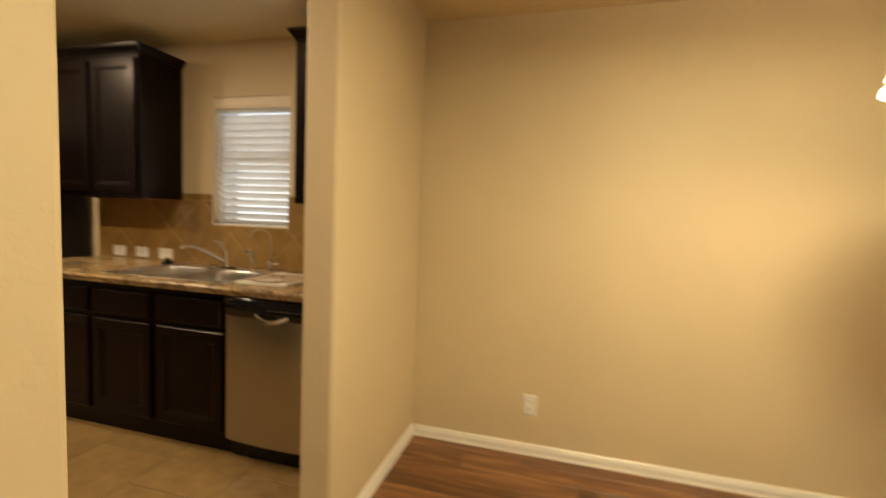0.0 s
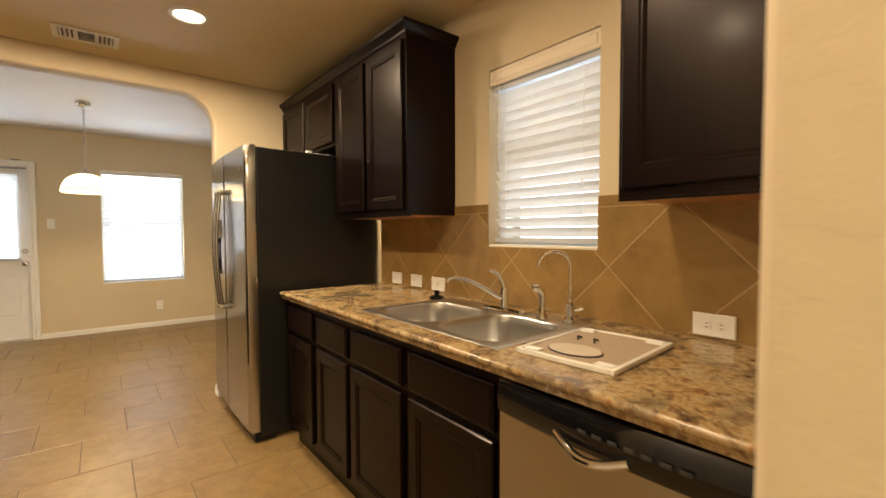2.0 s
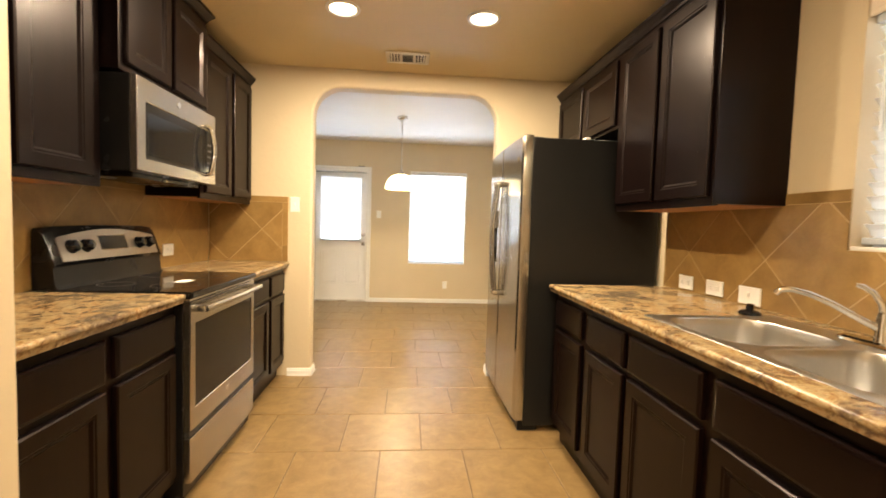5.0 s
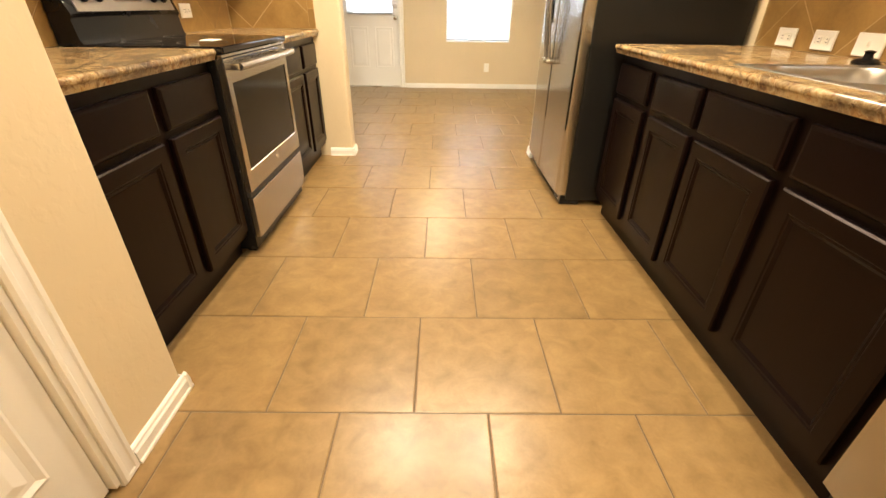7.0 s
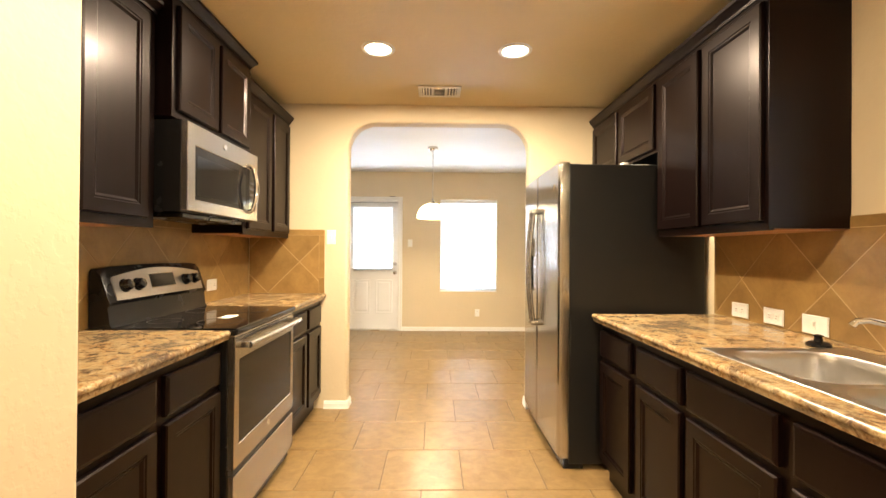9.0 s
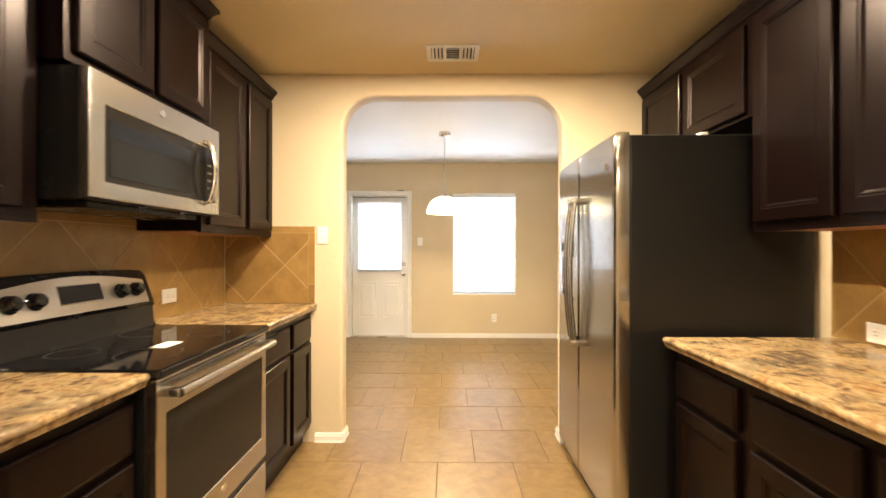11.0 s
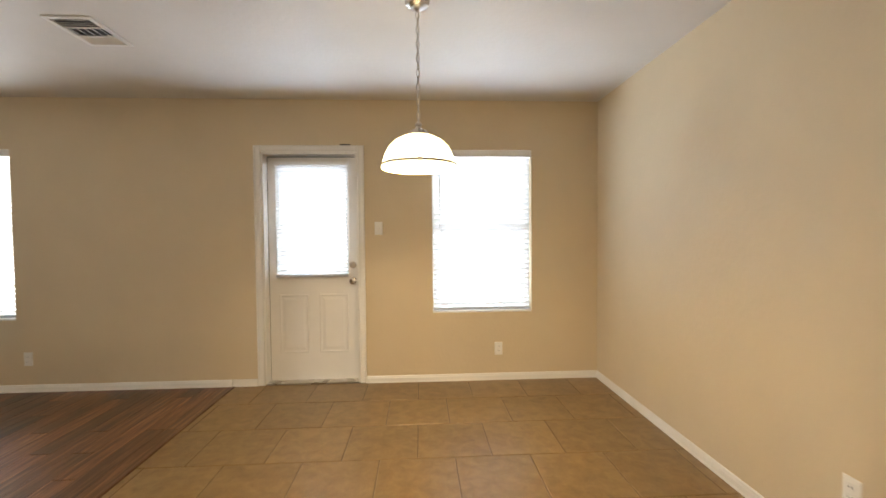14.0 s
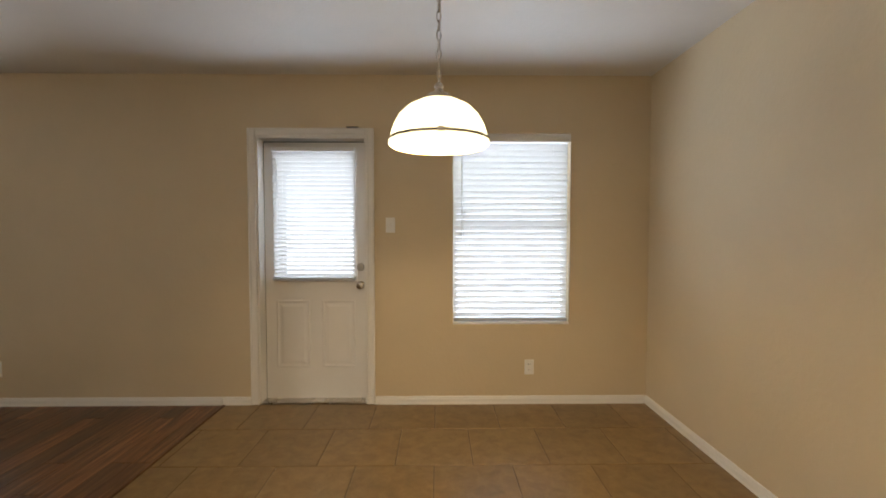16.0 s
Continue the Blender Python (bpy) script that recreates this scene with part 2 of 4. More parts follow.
OVENGLASS = painted("smoked_oven_glass", (0.016, 0.014, 0.012), 0.10, 0.0, 60, 0.1, 0.0, 0.15)
COUNTER = laminate()
FLOORTILE = tile_mat("tan_floor_tile", (0.165, 0.098, 0.035), (0.308, 0.199, 0.083), 0.33, 12.0)
GROUT = painted("brown_grout", (0.135, 0.094, 0.058), 0.85, 0.4, 300, 0.15)
SPLASHTILE = tile_mat("brown_wall_tile", (0.205, 0.116, 0.034), (0.360, 0.222, 0.074), 0.32, 8.0)
SPLASHGROUT = painted("tan_grout", (0.46, 0.32, 0.17), 0.85, 0.3, 300, 0.1)
PLANK = plank_mat()
PLATE = painted("white_plastic_plate", (0.82, 0.80, 0.75), 0.35, 0.0, 60, 0.02)
SLOT = painted("dark_slot", (0.03, 0.028, 0.026), 0.5, 0.0)
SLAT = slat_mat("white_blind_slat", (0.86, 0.85, 0.82), 0.45)
KSLAT = slat_mat("cream_blind_slat", (0.88, 0.86, 0.82), 0.42)
RAIL_GREY = painted("grey_rail_backlit", (0.50, 0.53, 0.57), 0.4, 0.0, 60, 0.03)
VALANCE = painted("cream_valance", (0.80, 0.70, 0.56), 0.45, 0.05, 60, 0.03)
VINYL = painted("white_vinyl", (0.82, 0.82, 0.80), 0.35, 0.0, 60, 0.02)
GLASS = clear_glass()
SHADE = glow_glass("alabaster_glass", (1.0, 0.83, 0.46), 8.5)
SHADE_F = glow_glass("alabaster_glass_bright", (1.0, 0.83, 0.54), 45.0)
LENS = glow_glass("can_lens", (1.0, 0.84, 0.55), 14.0)
BOARD = painted("brown_hardboard", (0.44, 0.34, 0.24), 0.6, 0.2, 200, 0.08)
PLAQUE = painted("ivory_plaque_face", (0.60, 0.52, 0.42), 0.5, 0.1, 150, 0.06)
PAPER = painted("white_paper", (0.85, 0.84, 0.80), 0.7, 0.0)
GROUND = painted("pale_ground", (0.42, 0.38, 0.31), 0.9, 0.5, 8, 0.2)


# ---------- building blocks ----------
def box(bm, x0, x1, y0, y1, z0, z1, bevel=0.0, seg=2):
    m = Matrix.Translation(((x0 + x1) / 2, (y0 + y1) / 2, (z0 + z1) / 2)) @ Matrix.Diagonal((x1 - x0, y1 - y0, z1 - z0, 1))
    vs = bmesh.ops.create_cube(bm, size=1, matrix=m)["verts"]
    if bevel:
        es = list({e for v in vs for e in v.link_edges})
        bmesh.ops.bevel(bm, geom=es, offset=bevel, segments=seg, affect='EDGES', profile=0.5)
    return bm


def boxed(*a, **k):
    return box(bmesh.new(), *a, **k)


def rings(bm, loops, cap_first=True, cap_last=True):
    """Skin between loops of equal length."""
    made = [[bm.verts.new(p) for p in loop] for loop in loops]
    n = len(made[0])
    for a, b in zip(made, made[1:]):
        for i in range(n):
            bm.faces.new((a[i], a[(i + 1) % n], b[(i + 1) % n], b[i]))
    if cap_first:
        bm.faces.new(made[0][::-1])
    if cap_last:
        bm.faces.new(made[-1])
    return bm


def stepped(bm, x0, x1, z0, z1, steps):
    """A panel in the x-z plane facing -y, built of (inset, y) steps from back to front."""
    rings(bm, [[(x0 + i, y, z0 + i), (x1 - i, y, z0 + i), (x1 - i, y, z1 - i), (x0 + i, y, z1 - i)] for i, y in steps])
    bmesh.ops.recalc_face_normals(bm, faces=bm.faces)
    return bm


def lathe(bm, profile, n=32, at=(0, 0, 0), cap_first=True, cap_last=True):
    loops = [[(at[0] + r * math.cos(2 * math.pi * i / n), at[1] + r * math.sin(2 * math.pi * i / n), at[2] + z) for i in range(n)] for r, z in profile]
    rings(bm, loops, cap_first, cap_last)
    bmesh.ops.recalc_face_normals(bm, faces=bm.faces)
    return bm


def tube(bm, pts, radius, n=12):
    """A round bar along points; radius is one number or one per point."""
    pts = [Vector(p) for p in pts]
    rad = radius if isinstance(radius, (list, tuple)) else [radius] * len(pts)
    loops, side = [], None
    for i, p in enumerate(pts):
        d = (pts[min(i + 1, len(pts) - 1)] - pts[max(i - 1, 0)]).normalized()
        if side is None:
            side = d.orthogonal().normalized()
        side = (side - d * side.dot(d)).normalized()
        up = d.cross(side)
        loops.append([p + (side * math.cos(a) + up * math.sin(a)) * rad[i] for a in (2 * math.pi * k / n for k in range(n))])
    rings(bm, loops)
    bmesh.ops.recalc_face_normals(bm, faces=bm.faces)
    return bm


def arc(cx, cz, r, a0, a1, n):
    return [(cx + r * math.cos(radians(a0 + (a1 - a0) * i / n)), cz + r * math.sin(radians(a0 + (a1 - a0) * i / n))) for i in range(n + 1)]


def rrect(x0, x1, y0, y1, r, z, n=6):
    out = []
    for cx, cy, a in ((x1 - r, y1 - r, 0), (x0 + r, y1 - r, 90), (x0 + r, y0 + r, 180), (x1 - r, y0 + r, 270)):
        out += [(px, py, z) for px, py in arc(cx, cy, r, a, a + 90, n)]
    return out


def mesh_of(name, bm, material, smooth=False):
    me = bpy.data.meshes.new(name)
    bm.normal_update()
    bm.to_mesh(me)
    bm.free()
    me.materials.append(material)
    if smooth:
        me.shade_smooth()
        me.set_sharp_from_angle(angle=radians(35))
    return me


def thing(name, label, category, m=None, group="", kind=""):
    ob = new(name)
    ob.empty_display_size = 0.1
    ob.matrix_world = m if m is not None else Matrix()
    return tagged(ob, label, category, group, kind)


def part(name, bm, material, parent, label="", smooth=False):
    ob = new(name, mesh_of(name, bm, material, smooth))
    ob.parent = parent
    return tagged(ob, label)


def solid(name, bm, material, label, category, kind="", smooth=False, group=""):
    return tagged(new(name, mesh_of(name, bm, material, smooth)), label, category, group, kind)


def structure(name, bm, material, label, category):
    return solid(name, bm, material, label, category, "structure")


def extruded(bm, outline, axis, lo, hi):
    """A closed outline of 2-D points pushed along an axis."""
    def put(p, d):
        return {"x": (d, p[0], p[1]), "y": (p[0], d, p[1]), "z": (p[0], p[1], d)}[axis]
    rings(bm, [[put(p, lo) for p in outline], [put(p, hi) for p in outline]])
    bmesh.ops.recalc_face_normals(bm, faces=bm.faces)
    return bm


# ---------- plan ----------
RX = 1.785              # inner face of the long wall on the sink side
DRX = 1.772             # the same wall in the dining room
LX = -1.31              # inner face of the stove wall
AY0, AY1 = 3.61, 3.735  # wall with the arch
BY = 6.97               # inner face of the end wall
SY0, SY1 = -0.045, 0.095  # wall between front room and kitchen
PX, PY = -0.612, 1.15   # pantry wall and its corner
OX0, OX1 = -0.176, 0.712  # opening from the front room
AX0, AX1, ATOP, AR = -0.52, 0.935, 2.295, 0.22
FAR_X, NEAR_Y = -6.2, -4.6

# long wall with the kitchen window opening (y, z)
KW = (0.905, 1.520, 1.195, 2.075)
bm = bmesh.new()
box(bm, RX, RX + 0.16, SY0, KW[0], 0, 2.7)
box(bm, RX, RX + 0.16, KW[1], AY0, 0, 2.7)
box(bm, RX, RX + 0.16, KW[0], KW[1], 0, KW[2])
box(bm, RX, RX + 0.16, KW[0], KW[1], KW[3], 2.7)
structure("wall_east", bm, WALL, "beige textured drywall with a window over the sink", "wall")
structure("wall_east_dining", boxed(DRX, DRX + 0.16, AY1, BY, 0, 2.7), WALL, "beige textured drywall beside the dining space", "wall")

FRX = 1.68            # the front room stands a little in front of it
structure("wall_east_front_room", boxed(FRX, FRX + 0.16, NEAR_Y, SY0, 0, 2.7), WALL, "beige textured drywall in the front room", "wall")

# arch wall
outline = [(FAR_X, 0), (AX0, 0)] + [(x, z) for x, z in arc(AX0 + AR, ATOP - AR, AR, 180, 90, 12)] + \
    [(x, z) for x, z in arc(AX1 - AR, ATOP - AR, AR, 90, 0, 12)] + [(AX1, 0), (RX, 0), (RX, 2.7), (FAR_X, 2.7)]
bm = extruded(bmesh.new(), outline, "y", AY0, AY1)
lip = [e for e in bm.edges if abs(e.verts[0].co.y - e.verts[1].co.y) < 1e-5
       and all(AX0 - 1e-4 <= v.co.x <= AX1 + 1e-4 and v.co.z <= ATOP + 1e-4 for v in e.verts)
       and not all(v.co.z < 1e-4 for v in e.verts)]
bmesh.ops.bevel(bm, geom=lip, offset=0.018, segments=4, affect='EDGES', profile=0.5)
structure("wall_arch", bm, WALL, "beige drywall with a wide opening rounded at its upper corners", "wall")

# end wall with door and two windows (x, z openings)
DOOR = (-1.236, -0.410, 2.062)
W1 = (0.256, 1.160, 0.620, 2.090)
W2 = (-4.235, -3.33, 0.620, 2.090)
bm = bmesh.new()
xs = [FAR_X, W2[0], W2[1], DOOR[0], DOOR[1], W1[0], W1[1], DRX + 0.16]
for a, b in ((0, 1), (2, 3), (4, 5), (6, 7)):
    box(bm, xs[a], xs[b], BY, BY + 0.15, 0, 2.7)
for w in (W1, W2):
    box(bm, w[0], w[1], BY, BY + 0.15, 0, w[2])
    box(bm, w[0], w[1], BY, BY + 0.15, w[3], 2.7)
box(bm, DOOR[0], DOOR[1], BY, BY + 0.15, DOOR[2], 2.7)
structure("wall_north", bm, WALL, "beige textured drywall with a back door and windows", "wall")

# stove wall, pantry, front-room wall and the walls that close the place
structure("wall_west", boxed(LX - 0.12, LX, PY, AY0, 0, 2.7), WALL, "beige drywall behind the stove", "wall")
PD = (0.11, 0.831, 2.04)     # pantry door opening along y
bm = bmesh.new()
box(bm, PX - 0.11, PX, PD[1], PY, 0, 2.7, 0.0)
box(bm, PX - 0.11, PX, SY1, PD[0], 0, 2.7)
box(bm, PX - 0.11, PX, PD[0], PD[1], PD[2], 2.7)
box(bm, LX - 0.12, PX - 0.11, PY - 0.11, PY, 0, 2.7)
edge = [e for e in bm.edges if all(abs(v.co.x - PX) < 1e-4 and abs(v.co.y - PY) < 1e-4 for v in e.verts)]
bmesh.ops.bevel(bm, geom=edge, offset=0.016, segments=4, affect='EDGES', profile=0.5)
structure("wall_pantry", bm, WALL, "beige textured pantry wall with a rounded corner", "wall")
structure("wall_pantry_back", boxed(LX - 0.12, LX, SY1, PY - 0.11, 0, 2.7), WALL, "plain beige wall inside the pantry", "wall")
bm = bmesh.new()
box(bm, FAR_X, OX0, SY0, SY1, 0, 2.7)
box(bm, OX1, RX, SY0, SY1, 0, 2.7)
box(bm, OX0, OX1, SY0, SY1, 2.3, 2.7)
edge = [e for e in bm.edges if abs(e.verts[0].co.z - e.verts[1].co.z) > 1 and any(abs(e.verts[0].co.x - o) < 1e-4 for o in (OX0, OX1)) and e.verts[0].co.z + e.verts[1].co.z < 2.8]
bmesh.ops.bevel(bm, geom=edge, offset=0.018, segments=4, affect='EDGES', profile=0.5)
structure("wall_front_room", bm, WALL, "beige drywall with a cased-free opening and rounded corners", "wall")
PW = (3.90, 5.30, 0.45, 2.05)     # unseen window opening, added to light the dining space
bm = bmesh.new()
box(bm, FAR_X - 0.12, FAR_X, NEAR_Y, PW[0], 0, 2.7)
box(bm, FAR_X - 0.12, FAR_X, PW[1], BY + 0.15, 0, 2.7)
box(bm, FAR_X - 0.12, FAR_X, PW[0], PW[1], 0, PW[2])
box(bm, FAR_X - 0.12, FAR_X, PW[0], PW[1], PW[3], 2.7)
structure("wall_far_west", bm, WALL, "plain beige drywall with an opening for the added, unseen window", "wall")
structure("wall_south", boxed(FAR_X, RX, NEAR_Y - 0.12, NEAR_Y, 0, 2.7), WALL, "plain beige drywall", "wall")

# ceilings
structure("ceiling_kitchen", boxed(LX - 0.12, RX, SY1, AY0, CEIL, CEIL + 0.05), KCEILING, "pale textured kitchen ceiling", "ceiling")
structure("ceiling_dining", boxed(FAR_X, RX, AY1, BY, CEIL_D, CEIL_D + 0.05), CEILING, "off-white textured dining room ceiling", "ceiling")
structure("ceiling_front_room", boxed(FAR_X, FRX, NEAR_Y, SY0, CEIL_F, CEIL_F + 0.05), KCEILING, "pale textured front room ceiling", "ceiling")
structure("ground", boxed(-900, 900, -900, 900, -0.6, -0.25), GROUND, "dry pale ground outside the house", "ground")
structure("slab", boxed(FAR_X - 0.1, RX + 0.15, NEAR_Y - 0.1, BY + 0.15, -0.24, -0.012), GROUT, "concrete slab under the floors", "floor")


# baseboards
def baseboard(x0, y0, x1, y1):
    """A moulded board along a line; the room lies to the left of its direction."""
    d = Vector((x1 - x0, y1 - y0, 0))
    length, d = d.length, d.normalized()
    nrm = Vector((-d.y, d.x, 0))
    prof = [(0, 0), (0.017, 0), (0.017, 0.006), (0.013, 0.012), (0.013, 0.040), (0.009, 0.048), (0.008, 0.056), (0.003, 0.062), (0, 0.062)]
    bm = bmesh.new()
    rings(bm, [[Vector((x0, y0, 0)) + d * s + nrm * u + Vector((0, 0, v)) for u, v in prof] for s in (0, length)])
    bmesh.ops.recalc_face_normals(bm, faces=bm.faces)
    structure("baseboard", bm, TRIM, "white moulded wooden baseboard", "baseboard")


B = 0.017
baseboard(DRX, AY1 + B, DRX, BY)
baseboard(DRX - B, BY, DOOR[1] + 0.068, BY)
baseboard(DOOR[0] - 0.068, BY, -1.52, BY)
baseboard(-1.525, BY, FAR_X, BY)
baseboard(AX0 + B, AY0, -0.70, AY0)
baseboard(AX0, AY1, AX0, AY0 - B)
baseboard(AX1, AY0 - B, AX1, AY1)
baseboard(RX, AY0, AX1 - B, AY0)
baseboard(FRX, NEAR_Y, FRX, SY0 - B)
baseboard(FRX, SY0, OX1 - B, SY0)
baseboard(OX1, SY0 - B, OX1, SY1)
baseboard(OX0, SY1, OX0, SY0 - B)
baseboard(OX0 + B, SY0, FAR_X, SY0)
baseboard(PX, PY + B, PX, PD[1] + 0.064)
baseboard(PX - 0.08, PY, PX + B, PY)


# ---------- windows, blinds, doors ----------
def window(name, w, h, m, label):
    """A vinyl single-hung window; local x along the wall, -y into the room, origin at the sill's left end."""
    t = thing(name, label, "window", m, kind="structure")
    bm = bmesh.new()
    f = 0.035
    box(bm, 0, f, 0, 0.06, 0, h, 0.003)
    box(bm, w - f, w, 0, 0.06, 0, h, 0.003)
    box(bm, f, w - f, 0, 0.06, 0, f, 0.003)
    box(bm, f, w - f, 0, 0.06, h - f, h, 0.003)
    part("window_frame", bm, VINYL, t)
    part("meeting_rail", boxed(f, w - f, 0.005, 0.05, h * 0.535 - 0.02, h * 0.535 + 0.02, 0.003), VINYL, t)
    for z0, z1 in ((f, h * 0.535 - 0.02), (h * 0.535 + 0.02, h - f)):
        p = part("pane", boxed(f, w - f, 0.026, 0.030, z0, z1), GLASS, t)
        p.visible_shadow = False
    part("window_sill", boxed(0, w, -0.085, 0.0, 0.0, 0.014, 0.004), TRIM, t)
    return t


def blind(w, h, pitch, tilt, m, label, slat_m, slat_w=0.05, valance=0.08, valance_m=None, rail=0.0):
    """A slatted blind hanging from z = h; local x along the wall, slats turned by tilt."""
    t = thing("window_blind", label, "blind", m, "slatted window blinds")
    if valance:
        bm = bmesh.new()
        stepped(bm, -0.008, w + 0.008, h - valance, h, [(0, 0.0), (0, -0.010), (0.006, -0.014), (0.016, -0.014), (0.02, -0.017)])
        part("valance", bm, valance_m, t, "moulded valance strip")
    top = h - valance - rail
    part("headrail", boxed(0, w, 0.006, 0.055, top, max(h - valance + 0.008, top + 0.03), 0.003), RAIL_GREY if rail else VINYL, t)
    z0 = 0.032
    count = int((top - 0.008 - z0) / pitch)
    pitch = (top - 0.008 - z0) / count
    bm = bmesh.new()
    half = slat_w / 2
    prof = [(-half, -0.0015), (0, 0.0020), (half, -0.0015), (half, 0.0010), (0, 0.0045), (-half, 0.0010)]
    extruded(bm, prof, "x", 0.004, w - 0.004)
    me = mesh_of("slat", bm, slat_m)
    for i in range(count):
        s = new("slat", me)
        s.parent = t
        s.matrix_basis = pose(0, 0.034, z0 + pitch * (i + 0.5), tilt + 1.5 * math.sin(i * 2.3))
    part("bottom_rail", boxed(0.003, w - 0.003, 0.012, 0.055, 0.006, 0.03, 0.004), RAIL_GREY, t)
    for u in (0.14, 0.86):
        part("ladder_cord", tube(bmesh.new(), [(w * u, 0.008, 0.02), (w * u, 0.008, h - 0.05)], 0.0012, 5), VINYL, t)
    for u, k in ((0.10, 0.58), (0.86, 0.30)):
        part("cord_tassel", lathe(bmesh.new(), [(0.002, 0.018), (0.005, 0.012), (0.007, 0.0), (0.002, -0.002)], 10, (w * u, 0.002, h * k)), PLATE, t)
    part("tilt_wand", tube(bmesh.new(), [(w * 0.07, 0.004, h - 0.06), (w * 0.075, -0.002, h * 0.45)], 0.004, 8), VINYL, t)
    return t


# kitchen window: the wall faces -x
window("window_1", KW[1] - KW[0], KW[3] - KW[2], pose(RX + 0.085, KW[1], KW[2], 0, 0, -90), "white vinyl window over the sink")
blind(KW[1] - KW[0] - 0.012, KW[3] - KW[2] - 0.02, 0.0465, -54, pose(RX + 0.020, KW[1] - 0.006, KW[2] + 0.016, 0, 0, -90),
      "closed cream slatted blind over the kitchen sink", KSLAT, 0.05, 0.075, VALANCE, 0.026)
for k, (name, w, lab) in enumerate((("window_2", W1, "bright white vinyl window beside the back door"), ("window_3", W2, "bright white vinyl window in the living area"))):
    window(name, w[1] - w[0], w[3] - w[2], pose(w[0], BY + 0.085, w[2]), lab)
    blind(w[1] - w[0] - 0.012, w[3] - w[2] - 0.02, 0.0445, -54, pose(w[0] + 0.006, BY + 0.014, w[2] + 0.016),
          "closed white slatted blind glowing with daylight", SLAT, 0.05, 0.06, TRIM)
window("window_unseen", PW[1] - PW[0], PW[3] - PW[2], pose(FAR_X - 0.085, PW[0], PW[2], 0, 0, 90), "unseen wide window, added to let fill light into the dining space")

# back door
d = thing("door_1", "closed white back door with a half-height glazed upper part", "door", pose(DOOR[0], BY + 0.098, 0), kind="structure")
DW, DH = DOOR[1] - DOOR[0], DOOR[2] - 0.006
LX0, LX1, LZ0, LZ1 = 0.105, DW - 0.105, 0.965, 1.94
bm = bmesh.new()
for a in ((0.006, LX0, 0.012, DH), (LX1, DW - 0.006, 0.012, DH), (LX0, LX1, 0.012, LZ0), (LX0, LX1, LZ1, DH)):
    box(bm, max(a[0], 0.017), min(a[1], DW - 0.017), 0, 0.044, a[2], min(a[3], DH - 0.019))
part("door_slab", bm, DOORWHITE, d)
for px0, px1 in ((0.10, DW / 2 - 0.045), (DW / 2 + 0.045, DW - 0.10)):
    bm = bmesh.new()
    stepped(bm, px0, px1, 0.26, 0.80, [(0, 0.002), (0, -0.001), (0.010, -0.006), (0.022, -0.0009), (0.032, -0.0009), (0.055, -0.006)])
    part("raised_panel", bm, DOORWHITE, d)
bm = bmesh.new()
for a in ((LX0 - 0.02, LX0 + 0.012, LZ0 - 0.02, LZ1 + 0.02), (LX1 - 0.012, LX1 + 0.02, LZ0 - 0.02, LZ1 + 0.02)):
    box(bm, a[0], a[1], -0.010, 0.004, a[2], a[3], 0.003)
for a in ((LZ0 - 0.02, LZ0 + 0.012), (LZ1 - 0.012, LZ1 + 0.02)):
    box(bm, LX0 + 0.012, LX1 - 0.012, -0.010, 0.004, a[0], a[1], 0.003)
part("glazing_bead", bm, DOORWHITE, d)
bm = bmesh.new()
box(bm, 0.0125, 0.0168, 0.006, 0.044, 0.012, DH - 0.0155)
box(bm, DW - 0.0168, DW - 0.0125, 0.006, 0.044, 0.012, DH - 0.0155)
box(bm, 0.017, DW - 0.017, 0.006, 0.044, DH - 0.0188, DH - 0.0125)
part("weatherstrip", bm, SLOT, d, "dark rubber weatherstrip")
p = part("pane", boxed(LX0, LX1, 0.018, 0.024, LZ0, LZ1), GLASS, d)
p.visible_shadow = False
k = part("door_knob", lathe(bmesh.new(), [(0.032, 0), (0.032, 0.006), (0.012, 0.012), (0.011, 0.030), (0.024, 0.038), (0.029, 0.050), (0.024, 0.060), (0.008, 0.064)], 24), NICKEL, d, "satin nickel knob", True)
k.matrix_basis = pose(DW - 0.058, 0, 0.916, 90)
k = part("deadbolt", lathe(bmesh.new(), [(0.031, 0), (0.031, 0.008), (0.024, 0.016), (0.006, 0.018)], 24), NICKEL, d, "satin nickel deadbolt", True)
k.matrix_basis = pose(DW - 0.058, 0, 1.06, 90)
bm = box(bmesh.new(), 0.002, DW - 0.002, -0.096, 0.05, -0.006, 0.012, 0.003)
part("threshold", bm, NICKEL, d)
blind(LX1 - LX0 + 0.03, LZ1 - LZ0 + 0.03, 0.034, -56, pose(DOOR[0] + LX0 - 0.015, BY + 0.03, LZ0 - 0.012),
      "closed white slatted blind hung on the back door's glass", SLAT, 0.036, 0.0)
# door casings
def casing(name, length_a, length_b, height, m, cw=0.062):
    c = thing(name, "white moulded door casing", "trim", m, kind="structure")
    st = [(0, 0.0), (0, -0.010), (0.006, -0.016), (0.016, -0.016), (0.02, -0.013)]
    for x0, x1, z0, z1, nm in ((length_a - cw, length_a, 0, height + cw, "side_casing"), (length_b, length_b + cw, 0, height + cw, "side_casing"),
                               (length_a, length_b, height, height + cw, "head_casing")):
        part(nm, stepped(bmesh.new(), x0, x1, z0, z1, st), TRIM, c)
    bm = bmesh.new()
    box(bm, length_a + 0.002, length_a + 0.016, -0.004, 0.146, 0.014, height - 0.014)
    box(bm, length_b - 0.016, length_b - 0.002, -0.004, 0.146, 0.014, height - 0.014)
    box(bm, length_a + 0.002, length_b - 0.002, -0.004, 0.146, height - 0.014, height + 0.002)
    part("jamb", bm, TRIM, c)
casing("trim_back_door", DOOR[0] - 0.004, DOOR[1] + 0.004, DOOR[2], pose(0, BY, 0))
